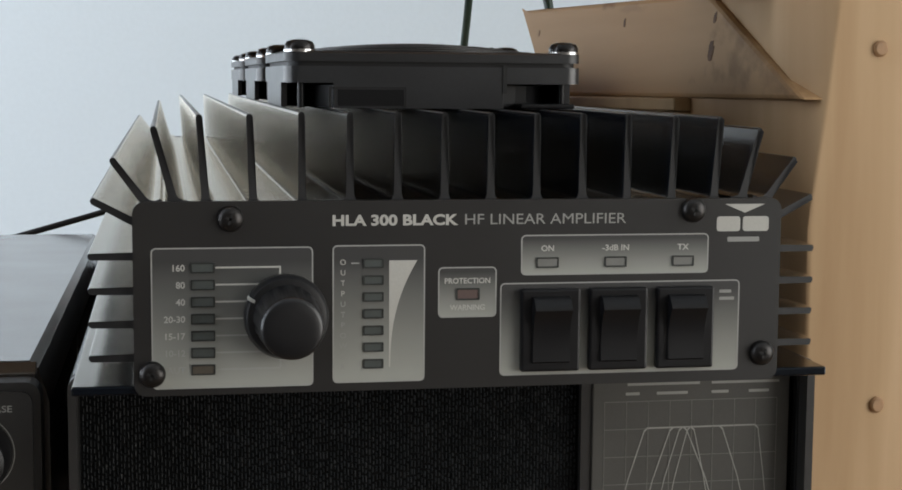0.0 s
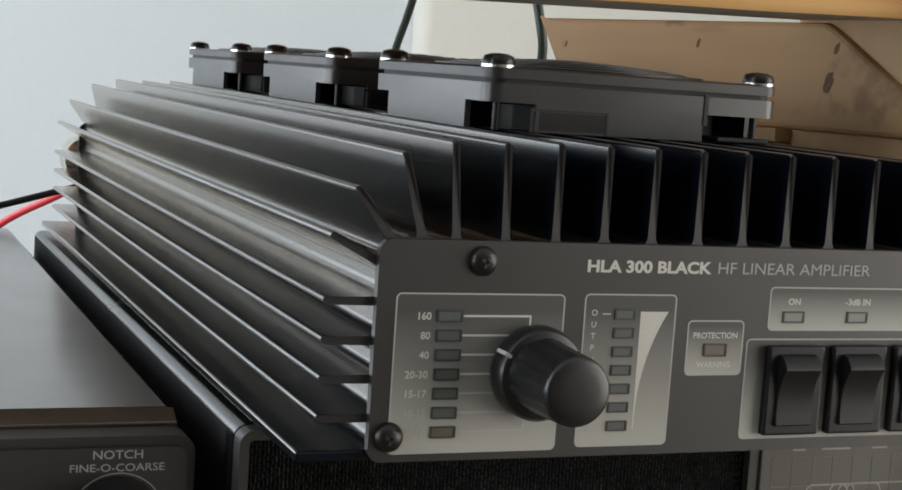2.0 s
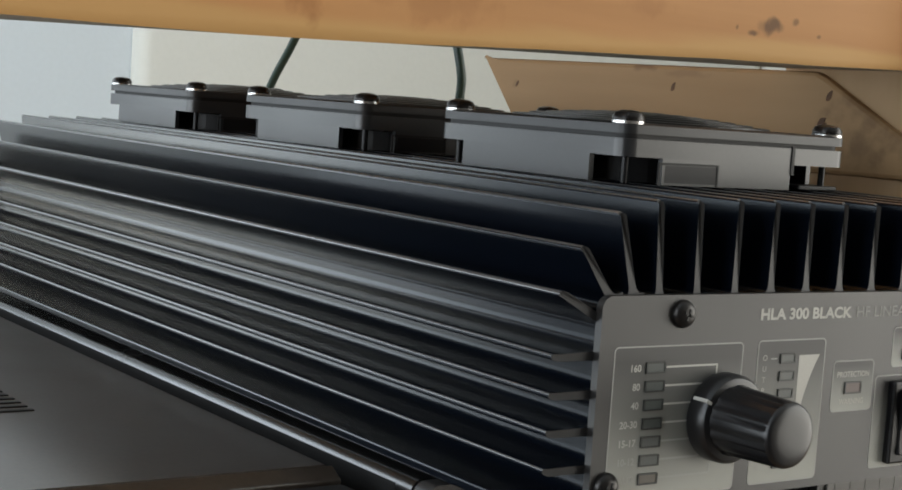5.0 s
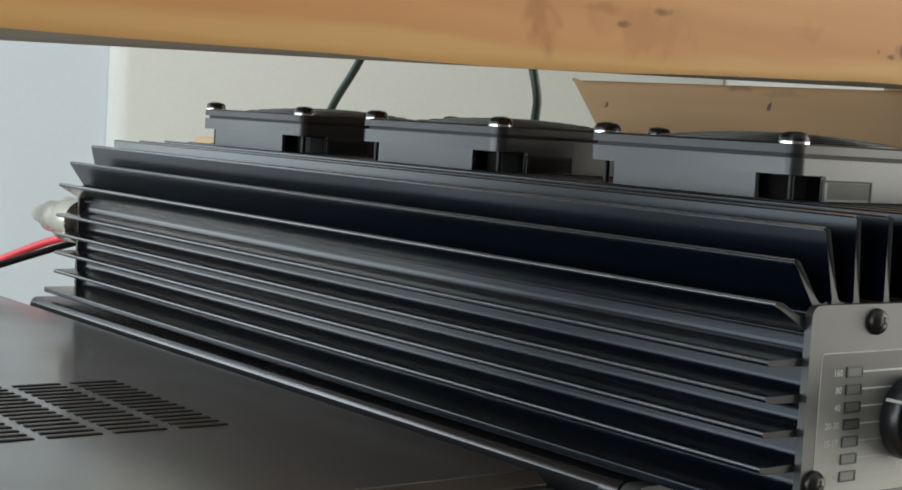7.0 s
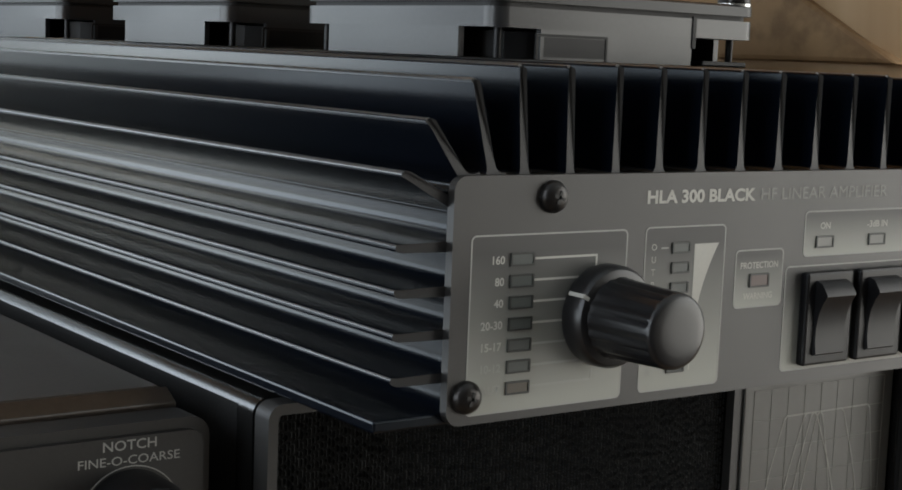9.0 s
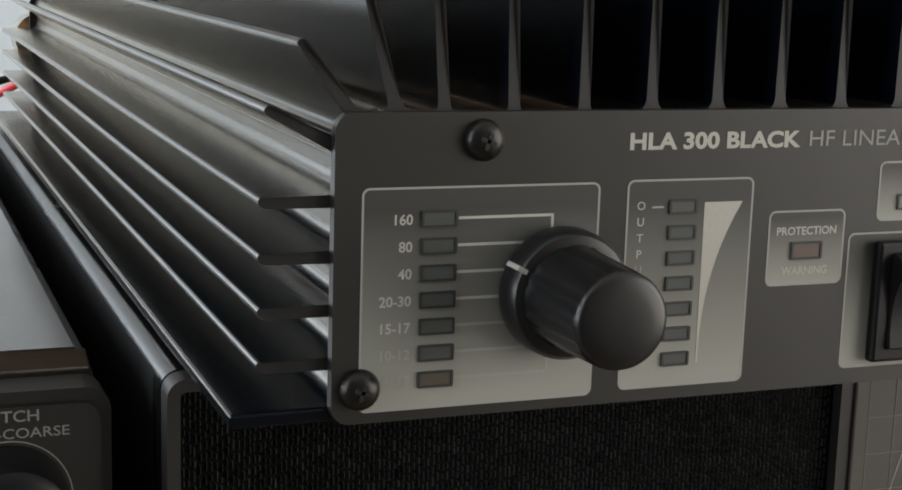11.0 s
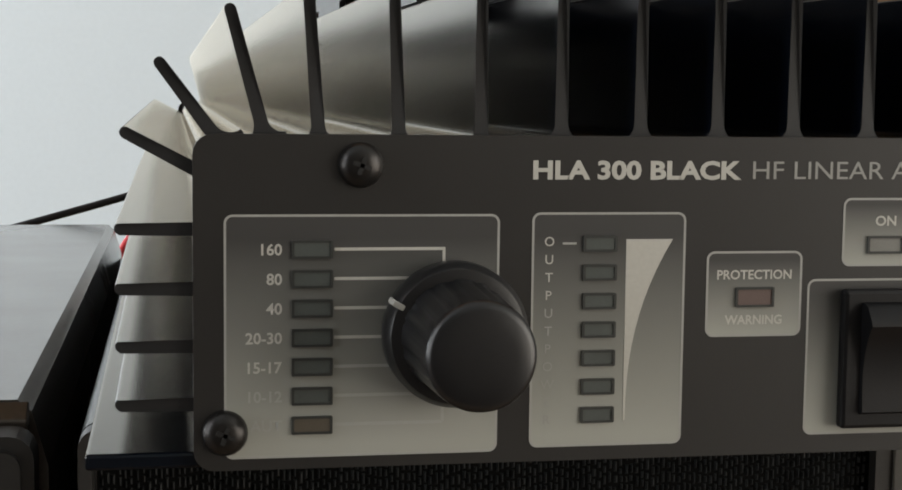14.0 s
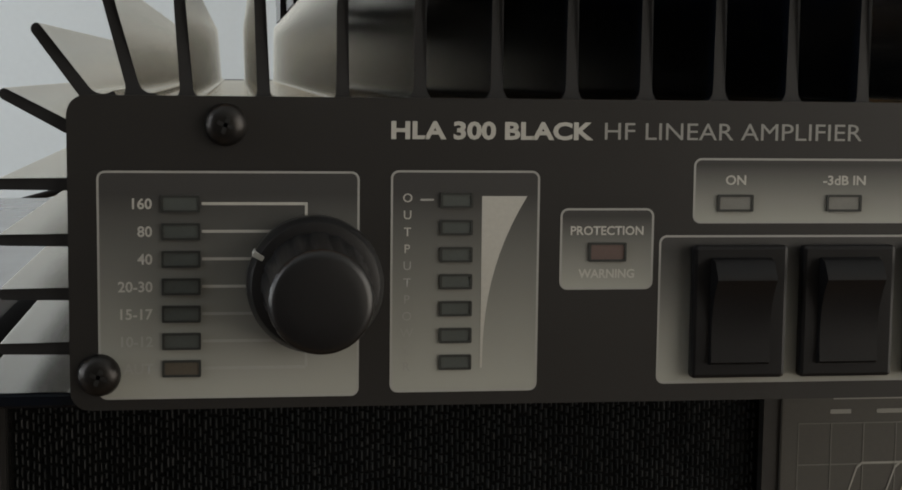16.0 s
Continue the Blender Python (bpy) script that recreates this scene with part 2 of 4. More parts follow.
PINE_BEAM = wood("pine_beam", (0.63, 0.325, 0.125), (0.5, 0.24, 0.082), 0, knots=False, sap=(0.67, 0.41, 0.16), marks=(
    ((-0.0835, 0, 0.0095), (0.006, 0.02, 0.0026), 0.85, BARK), ((-0.0905, 0, 0.0073), (0.003, 0.02, 0.0009), 0.8, BARK), ((-0.072, 0, 0.0113), (0.0022, 0.02, 0.0012), 0.6, BARK),
    ((-0.059, 0, 0.008), (0.0016, 0.02, 0.0008), 0.6, BARK), ((-0.2165, 0, 0.0094), (0.0036, 0.02, 0.0010), 0.8, BARK), ((-0.2005, 0, 0.0134), (0.0042, 0.02, 0.0012), 0.75, BARK),
    ((-0.2235, 0, 0.0128), (0.006, 0.02, 0.0016), 0.6, AMBER), ((-0.244, 0, 0.0085), (0.007, 0.02, 0.0065), 0.6, AMBER), ((-0.207, 0, 0.009), (0.02, 0.02, 0.006), 0.35, AMBER),
    ((-0.0986, 0, 0.0087), (0.0008, 0.02, 0.0008), 0.6, BARK), ((-0.135, 0, 0.012), (0.012, 0.02, 0.003), 0.3, AMBER)))
PINE_BRACE = wood("pine_brace", (0.48, 0.305, 0.155), (0.39, 0.24, 0.115), 1, marks=(
    # broad soft brown patch at the front end, then smaller marks
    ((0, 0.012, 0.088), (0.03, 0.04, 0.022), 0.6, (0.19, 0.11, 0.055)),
    ((0, 0.1284, 0.1034), (0.02, 0.005, 0.0018), 0.6, (0.2, 0.11, 0.06)), ((0, 0.1075, 0.1012), (0.02, 0.013, 0.0016), 0.35, (0.25, 0.14, 0.075)), ((0, 0.192, 0.0953), (0.02, 0.0018, 0.0018), 0.4, (0.25, 0.15, 0.08))), knots=False)
PINE_GREY = wood("pale_grey_pine", (0.62, 0.57, 0.48), (0.5, 0.45, 0.37), 0, knots=False)
PINE_V = wood("pine_board", (0.52, 0.365, 0.2), (0.42, 0.285, 0.145), 1)
PINE_Z = wood("pine_post", (0.64, 0.445, 0.26), (0.49, 0.315, 0.165), 2, knots=False)
KNOT = mat("pine_knot", (0.13, 0.065, 0.03), 0.7, grain=0.4, scale=300, stain=0.4, stain_scale=90)
PLUG = mat("pine_plug", (0.33, 0.19, 0.09), 0.6, grain=0.3, scale=400, stain=0.3, stain_scale=90)
WALL = mat("white_wall_paint", (0.7, 0.745, 0.77), 0.85, grain=0.03, scale=120, bump=0.0004, stain=0.04, stain_scale=1.5)
CREAM = mat("cream_wall_paint", (0.76, 0.74, 0.67), 0.85, grain=0.03, scale=120, bump=0.0004, stain=0.04, stain_scale=1.5)
TAUPE = mat("taupe_wall_paint", (0.2, 0.18, 0.16), 0.85, grain=0.03, scale=120, stain=0.04, stain_scale=1.5)
FLOORM = mat("tile_floor", (0.07, 0.055, 0.045), 0.5, grain=0.1, scale=40, stain=0.15, stain_scale=2)
DESK = mat("desk_wood", (0.25, 0.16, 0.09), 0.5, grain=0.2, scale=60, stretch=(0.1, 1, 1), stain=0.15, stain_scale=4)
CABLE_GREEN = mat("dark_green_cable", (0.02, 0.045, 0.035), 0.45, grain=0.2, scale=600, stain=0.2, stain_scale=50)
CABLE_RED = mat("red_cable", (0.62, 0.03, 0.04), 0.45, grain=0.1, scale=600, stain=0.1, stain_scale=50)
CABLE_BLACK = mat("black_cable", (0.015, 0.015, 0.016), 0.45, grain=0.1, scale=600, stain=0.1, stain_scale=50)
NICKEL = mat("nickel_plug", (0.62, 0.56, 0.46), 0.25, 1.0, grain=0.1, scale=800, stain=0.2, stain_scale=120)

# ---- building helpers ----
def link_mesh(name, bm, material, smooth=False):
    me = bpy.data.meshes.new(name)
    bm.normal_update()
    bm.to_mesh(me)
    bm.free()
    me.materials.append(material)
    if smooth:
        for p in me.polygons:
            p.use_smooth = True
        me.set_sharp_from_angle(angle=radians(38))
    return new(name, me)


def part(name, bm, material, parent, label="", smooth=False, at=(0, 0, 0)):
    ob = link_mesh(name, bm, material, smooth)
    ob.parent = parent
    ob.location = at
    if label:
        ob["label"] = label
    return ob


def box_bm(x0, x1, y0, y1, z0, z1, bevel=0.0, seg=2):
    bm = bmesh.new()
    bmesh.ops.create_cube(bm, size=1)
    for v in bm.verts:
        v.co = (x0 + (v.co.x + 0.5) * (x1 - x0), y0 + (v.co.y + 0.5) * (y1 - y0), z0 + (v.co.z + 0.5) * (z1 - z0))
    if bevel:
        bmesh.ops.bevel(bm, geom=bm.edges[:], offset=bevel, segments=seg, affect="EDGES", profile=0.5)
    return bm


def add_box(bm, x0, x1, y0, y1, z0, z1):
    vs = [bm.verts.new((x, y, z)) for z in (z0, z1) for x, y in ((x0, y0), (x1, y0), (x1, y1), (x0, y1))]
    for q in ((3, 2, 1, 0), (4, 5, 6, 7), (0, 1, 5, 4), (1, 2, 6, 5), (2, 3, 7, 6), (3, 0, 4, 7)):
        bm.faces.new([vs[i] for i in q])


def extrude_y(profile, y0, y1, bm=None):
    """Closed x-z outline (counter-clockwise seen from the front) drawn out from y0 to y1."""
    bm = bm or bmesh.new()
    a = [bm.verts.new((x, y0, z)) for x, z in profile]
    b = [bm.verts.new((x, y1, z)) for x, z in profile]
    n = len(profile)
    bm.faces.new(a)
    bm.faces.new(b[::-1])
    for i in range(n):
        j = (i + 1) % n
        bm.faces.new((a[j], a[i], b[i], b[j]))
    return bm


def rounded_rect(x0, x1, z0, z1, r, n=5):
    pts = []
    for cx, cz, a0 in ((x1 - r, z0 + r, -90), (x1 - r, z1 - r, 0), (x0 + r, z1 - r, 90), (x0 + r, z0 + r, 180)):
        for i in range(n + 1):
            a = radians(a0 + 90 * i / n)
            pts.append((cx + r * math.cos(a), cz + r * math.sin(a)))
    return pts


def plate(x0, x1, z0, z1, r, y0, y1):
    return extrude_y(rounded_rect(x0, x1, z0, z1, r), y0, y1)


def outline(x0, x1, z0, z1, r, w, y0, y1):
    """A thin rounded frame of line width w."""
    bm = bmesh.new()
    o, i = rounded_rect(x0, x1, z0, z1, r), rounded_rect(x0 + w, x1 - w, z0 + w, z1 - w, max(r - w, 0.0002))
    rows = [[bm.verts.new((x, y, z)) for x, z in pts] for pts, y in ((o, y1), (o, y0), (i, y0), (i, y1))]
    n = len(o)
    for k in range(3):
        for a in range(n):
            b = (a + 1) % n
            bm.faces.new((rows[k][a], rows[k][b], rows[k + 1][b], rows[k + 1][a]))
    return bm


def lathe(profile, n=32, axis="y"):
    """Turns (radius, height) points round an axis; -y is forwards for axis y."""
    bm = bmesh.new()
    rings = []
    for r, h in profile:
        ring = []
        for i in range(n):
            a = 2 * math.pi * i / n
            p = (r * math.cos(a), h, r * math.sin(a)) if axis == "y" else (r * math.cos(a), r * math.sin(a), h)
            ring.append(bm.verts.new(p))
        rings.append(ring)
    for k in range(len(rings) - 1):
        for i in range(n):
            j = (i + 1) % n
            bm.faces.new((rings[k][i], rings[k][j], rings[k + 1][j], rings[k + 1][i]))
    bm.faces.new(rings[0][::-1])
    bm.faces.new(rings[-1])
    bmesh.ops.recalc_face_normals(bm, faces=bm.faces[:])
    return bm


def tube_bm(points, r, n=10):
    """A round cable through points, smoothed between them."""
    pts = []
    P = [Vector(p) for p in points]
    P = [2 * P[0] - P[1]] + P + [2 * P[-1] - P[-2]]
    for k in range(1, len(P) - 2):
        for s in range(8):
            t = s / 8
            a, b, c, d = P[k - 1:k + 3]
            pts.append(0.5 * (2 * b + (c - a) * t + (2 * a - 5 * b + 4 * c - d) * t * t + (3 * b - a - 3 * c + d) * t ** 3))
    pts.append(P[-2])
    bm = bmesh.new()
    rings, side = [], Vector((0, 0, 1))
    for k, p in enumerate(pts):
        d = (pts[min(k + 1, len(pts) - 1)] - pts[max(k - 1, 0)]).normalized()
        if abs(d.dot(side)) > 0.9:
            side = Vector((1, 0, 0))
        s1 = d.cross(side).normalized()
        s2 = d.cross(s1)
        rings.append([bm.verts.new(p + r * (math.cos(2 * math.pi * i / n) * s1 + math.sin(2 * math.pi * i / n) * s2)) for i in range(n)])
    for k in range(len(rings) - 1):
        for i in range(n):
            j = (i + 1) % n
            bm.faces.new((rings[k][i], rings[k][j], rings[k + 1][j], rings[k + 1][i]))
    bm.faces.new(rings[0][::-1])
    bm.faces.new(rings[-1])
    bmesh.ops.recalc_face_normals(bm, faces=bm.faces[:])
    return bm


def lettering(text, x, z, height, y, material, parent, width=None, weight=0.0, align="LEFT", name="lettering"):
    """Raised print standing in the x-z plane and read from the front; height is that of its capitals."""
    cu = bpy.data.curves.new(name, "FONT")
    cu.body, cu.size, cu.offset, cu.extrude = text, 1.0, weight, 0.0
    cu.resolution_u = 3
    tmp = new("tmp", cu)
    bpy.context.view_layer.update()
    me = bpy.data.meshes.new_from_object(tmp.evaluated_get(bpy.context.evaluated_depsgraph_get()))
    bpy.data.objects.remove(tmp)
    co = np.empty(len(me.vertices) * 3)
    me.vertices.foreach_get("co", co)
    co = co.reshape(-1, 3)
    lo, hi = co.min(0), co.max(0)
    sz = height / 0.7
    sx = width / (hi[0] - lo[0]) if width else sz
    off = {"LEFT": lo[0], "CENTER": (lo[0] + hi[0]) / 2, "RIGHT": hi[0]}[align]
    out = np.stack([x + (co[:, 0] - off) * sx, np.full(len(co), y), z + co[:, 1] * sz], 1)
    me.vertices.foreach_set("co", out.ravel())
    me.update()
    me.materials.clear()
    me.materials.append(material)
    ob = new(name, me)
    ob.parent = parent
    return ob


def thing(name, label, category, place=(0, 0, 0), turn=0.0, group="", kind=""):
    ob = new(name)
    ob.matrix_world = pose(*place, 0, 0, turn)
    ob.empty_display_size = 0.02
    return tagged(ob, label, category, group, kind)

# ---- room ----
DESK_Z = -0.125
FLOOR_Z = DESK_Z - 0.75


def wall(name, label, x0, x1, y0, y1, z0, z1, material=WALL):
    ob = link_mesh(name, box_bm(x0, x1, y0, y1, z0, z1), material)
    return tagged(ob, label, "wall", kind="structure")


RX0, RX1, RY0, RY1, RZ1 = -2.0, 2.2, -3.0, 2.2, 1.65
tagged(link_mesh("floor", box_bm(RX0 - 0.2, RX1 + 0.2, RY0 - 0.2, RY1 + 0.2, FLOOR_Z - 0.1, FLOOR_Z), FLOORM), "plain brown tiled floor of the room", "floor", kind="structure")
tagged(link_mesh("ceiling", box_bm(RX0 - 0.2, RX1 + 0.2, RY0 - 0.2, RY1 + 0.2, RZ1, RZ1 + 0.1), WALL), "plain white painted ceiling", "ceiling", kind="structure")
# out of view; added dark so that the left fins mirror less light
wall("wall_north_west", "unseen taupe wall section added to darken reflections", RX0, -1.75, RY1, RY1 + 0.15, FLOOR_Z, RZ1, TAUPE)
reveal = box_bm(0.735, RX1, RY1 - 0.03, RY1 + 0.15, FLOOR_Z, RZ1, 0.026, 6)
tagged(link_mesh("wall_north_reveal", reveal, CREAM, True), "cream painted wall section with a rounded edge", "wall", kind="structure")
wall("wall_south", "plain taupe painted wall", RX0, RX1, RY0 - 0.15, RY0, FLOOR_Z, RZ1, TAUPE)


def pierced_wall(name, label, axis, at, lo, hi, o0, o1, oz0, oz1, material=WALL):
    """A wall 0.15 thick with one window opening through it."""
    bm = bmesh.new()
    a0, a1 = (at - 0.15, at)
    for b0, b1, z0, z1 in ((lo, o0, FLOOR_Z, RZ1), (o1, hi, FLOOR_Z, RZ1), (o0, o1, FLOOR_Z, oz0), (o0, o1, oz1, RZ1)):
        if axis == "x":
            add_box(bm, a0, a1, b0, b1, z0, z1)
        else:
            add_box(bm, b0, b1, a0, a1, z0, z1)
    return tagged(link_mesh(name, bm, material), label, "wall", kind="structure")


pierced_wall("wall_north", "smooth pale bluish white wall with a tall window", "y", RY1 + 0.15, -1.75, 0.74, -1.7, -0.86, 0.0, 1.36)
# west wall is unseen, its taupe chosen to darken the fin reflections
pierced_wall("wall_west", "unseen side wall, taupe to darken reflections, with a wide window opening", "x", RX0, RY0, RY1, -0.78, 1.98, -0.27, 1.47, TAUPE)
pierced_wall("wall_east", "cream side wall with a tall glazed opening", "x", RX1 + 0.15, RY0, RY1, -2.9, -0.2, FLOOR_Z + 0.05, 1.4, CREAM)
desk = thing("desk", "brown wooden desk carrying the radio equipment", "desk", (0, 0, DESK_Z))
part("desktop", box_bm(-1.1, 1.1, -0.12, 0.75, -0.03, 0, 0.003), DESK, desk)
for lx in (-1.05, 1.0):
    for ly in (-0.08, 0.65):
        part("leg", box_bm(lx, lx + 0.05, ly, ly + 0.05, FLOOR_Z - DESK_Z, -0.03, 0.002), DESK, desk)

# ---- wooden shelf frame, standing slightly askew to the radios ----
SHELF = pose(0.107, 0.053, 0, 0, 0, 9.6)


def shelf_thing(name, label, category):
    ob = new(name)
    ob.matrix_world = SHELF
    ob.empty_display_size = 0.02
    return tagged(ob, label, category)


def board_bm(outline_pts, axis0, axis1, bevel=0.0015):
    """A board from its outline in (second axis, z) with the first axis as thickness."""
    bm = bmesh.new()
    a = [bm.verts.new((axis0, p, z)) for p, z in outline_pts]
    b = [bm.verts.new((axis1, p, z)) for p, z in outline_pts]
    n = len(a)
    bm.faces.new(a)
    bm.faces.new(b[::-1])
    for i in range(n):
        bm.faces.new((a[(i + 1) % n], a[i], b[i], b[(i + 1) % n]))
    bmesh.ops.recalc_face_normals(bm, faces=bm.faces[:])
    bmesh.ops.bevel(bm, geom=bm.edges[:], offset=bevel, segments=2, affect="EDGES", profile=0.5)
    return bm


post = shelf_thing("shelf_post", "upright pale pine post with wooden plugs, beside the amplifier", "post")
bm = bmesh.new()
levels = []
for z, e in ((DESK_Z, 0.0072), (-0.05, 0.0068), (0.0, 0.0050), (0.033, 0.0046), (0.05, 0.0062), (0.066, 0.0086), (0.0975, 0.0122), (0.15, 0.0125), (0.42, 0.011)):
    ring = [(e, 0.0), (0.09, 0.0), (0.09, 0.07), (0.0025, 0.07), (0.0025, (e - 0.002) * 1.3), (e - 0.0012, 0.0006)]
    levels.append([bm.verts.new((x, y, z)) for x, y in ring])
for k in range(len(levels) - 1):
    for i in range(6):
        j = (i + 1) % 6
        bm.faces.new((levels[k][i], levels[k][j], levels[k + 1][j], levels[k + 1][i]))
bm.faces.new(levels[0][::-1])
bm.faces.new(levels[-1])
part("timber", bm, PINE_Z, post, smooth=True)
for pz, pu in ((0.0855, 0.0253), (-0.0195, 0.0284)):
    part("plug", lathe([(0.0024, 0.0005), (0.0024, -0.0008), (0.0018, -0.0013), (0.0006, -0.0013)], 18), PLUG, post, "round dark wooden plug", at=(pu, 0, pz))

rail = shelf_thing("shelf_side_rail", "horizontal pine rail fixed behind the shelf post", "rail")
part("timber", box_bm(-0.002, 0.03, 0.0702, 0.46, 0.02, 0.0661, 0.0015), PINE_V, rail)
batten = shelf_thing("shelf_batten", "thin pale batten along the top of the rail", "batten")
part("timber", box_bm(-0.0035, 0.024, 0.0702, 0.46, 0.0662, 0.07047, 0.0006), PINE_V, batten)

brace = shelf_thing("shelf_brace", "slanted pine board with knots under the shade plank", "brace")
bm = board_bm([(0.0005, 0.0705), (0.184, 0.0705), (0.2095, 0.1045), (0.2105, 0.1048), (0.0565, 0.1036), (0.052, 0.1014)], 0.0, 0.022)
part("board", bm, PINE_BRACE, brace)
for kv, kz, kr in ((0.0530, 0.0855, 0.0022), (0.1145, 0.0964, 0.0011), (0.0508, 0.0958, 0.0013), (0.1905, 0.0952, 0.0007)):
    k = lathe([(kr, 0.0004), (kr, -0.0001), (kr * 0.5, -0.00016), (kr * 0.2, -0.00016)], 16)
    for v in k.verts:
        w = 1 + 0.45 * noise.noise(Vector((v.co.x * 900, kv * 90, v.co.z * 900)))
        v.co = Vector((v.co.y, (v.co.x * 0.75 - v.co.z * 0.5) * w, v.co.z * 1.5 * w))
    part("knot", k, KNOT, brace, "dark brown knot", at=(0, kv, kz))

beam = shelf_thing("shelf_beam", "thick pine beam with brown knots above the amplifier", "beam")
beam.matrix_world = SHELF @ pose(0, 0.018, 0.1044, 0, -1.94, 0)
bm = bmesh.new()
rows = []
for k in range(49):
    x = -0.95 + 1.07 * k / 48
    sag = 0.0013 * math.exp(-((x + 0.24) / 0.07) ** 2) - 0.0007 * math.exp(-((x + 0.40) / 0.06) ** 2) + 0.0004 * noise.noise(Vector((x * 25, 0, 0)))
    wane = 0.0022 + 0.0012 * noise.noise(Vector((x * 14, 3, 0)))
    ring = [(wane * 0.3, -sag + wane), (wane, -sag), (0.051, 0.0), (0.053, 0.002), (0.053, 0.078), (0.051, 0.08), (0.002, 0.08), (0.0, 0.078), (0.0, 0.03)]
    rows.append([bm.verts.new((x, y, z)) for y, z in ring])
for k in range(48):
    for i in range(9):
        j = (i + 1) % 9
        bm.faces.new((rows[k][i], rows[k][j], rows[k + 1][j], rows[k + 1][i]))
bm.faces.new(rows[0][::-1])
bm.faces.new(rows[-1])
bmesh.ops.recalc_face_normals(bm, faces=bm.faces[:])
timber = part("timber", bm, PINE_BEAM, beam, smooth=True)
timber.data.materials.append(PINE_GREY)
# downward faces take the paler, greyer pine
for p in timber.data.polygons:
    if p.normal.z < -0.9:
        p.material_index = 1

# unseen plank, added to keep light from above off fins and fans
plank = shelf_thing("shade_plank", "unseen pine plank added on the beam to block light from above", "shelf")
plank.matrix_world = SHELF @ pose(0, 0.018, 0.1846, 0, -1.94, 0)
bm = bmesh.new()
rows = [[bm.verts.new((x, y, z)) for x, y in ((-0.43, -0.012), (-0.004, -0.012), (-0.004, 0.058), (0.1, 0.058), (0.1, 0.44), (-0.43, 0.44))] for z in (0.0, 0.022)]
for i in range(6):
    bm.faces.new((rows[0][i], rows[0][(i + 1) % 6], rows[1][(i + 1) % 6], rows[1][i]))
bm.faces.new(rows[0][::-1])
bm.faces.new(rows[1])
part("board", bm, PINE_V, plank)

# ---- amplifier ----
LENGTH = 0.4
amp = thing("amplifier", "black finned amplifier with grey front panel and three fans", "amplifier", (0, 0, 0.0))


def fin_profile(x0, z0, x1, z1, up, down, tb=0.0019, tt=0.0016):
    """Outline of a fin from its root to its round tip; up and down are the fillets at the root on its two sides."""
    d = Vector((x1 - x0, z1 - z0))
    ln = d.length
    d.normalize()
    s = Vector((-d.y, d.x))
    root = Vector((x0, z0))
    edges = []
    for side, rf in ((s, up), (-s, down)):
        edge = [root - d * 0.001 + side * (tb / 2 + rf)]
        for a in (0.0, 0.25, 0.5, 0.75, 1.0, 1.28, math.pi / 2):
            edge.append(root + d * (rf - rf * math.cos(a)) + side * (tb / 2 + rf * (1 - math.sin(a))))
        edge.append(root + d * (ln - 0.0008) + side * tt / 2)
        edges.append(edge)
    tip = [root + d * (ln - 0.0008) + (d * math.sin(a) + s * math.cos(a)) * tt / 2 for a in (radians(40), radians(70), radians(110), radians(140))]
    return [(p.x, p.y) for p in edges[1] + tip[::-1] + edges[0][::-1]]


# the housing under the fins, drawn with a rounded shoulder
side = [(0.0802, 0.003)] + [(0.0802 - 0.0032 * math.cos(radians(a)), 0.0063 - 0.0032 * math.sin(radians(a))) for a in (90, 72, 54, 36, 18, 0)] + [(0.0770, 0.030)] + [(0.0795 + 0.0025 * math.cos(radians(a)), 0.0388 + 0.0025 * math.sin(radians(a))) for a in (180, 168, 156, 144, 131, 118.6)]
side += [(0.0775, 0.0418), (0.0768, 0.0435), (0.0745, 0.0458), (0.071, 0.0462)]
shoulder = side + [(-x, z) for x, z in side[::-1]]
part("housing", extrude_y(shoulder, 0.0022, LENGTH), ANODISED, amp, smooth=True)

# root, tip, fillets on the upper or inner side and on the lower or outer side
half = [(0.0057, 0.0462, 0.0057, 0.0675, 2.0, 2.0), (0.0171, 0.0462, 0.0171, 0.0675, 2.0, 2.0), (0.0286, 0.0462, 0.0286, 0.0675, 2.0, 2.0), (0.0400, 0.0462, 0.0401, 0.0675, 1.2, 1.2),
        (0.0515, 0.0462, 0.0523, 0.0670, 1.2, 1.2), (0.0625, 0.0462, 0.0640, 0.0668, 1.4, 1.6), (0.0698, 0.0462, 0.0746, 0.0640, 2.0, 2.4), (0.0757, 0.0452, 0.0842, 0.0566, 2.4, 2.0),
        (0.0775, 0.04087, 0.0890, 0.0470, 1.6, 0.25), (0.0770, 0.0337, 0.0899, 0.0337, 2.6, 0.25), (0.0770, 0.0256, 0.0899, 0.0256, 2.2, 2.4), (0.0770, 0.0177, 0.0899, 0.0177, 2.2, 0.25),
        (0.0770, 0.0097, 0.0900, 0.0097, 2.2, 0.25)]
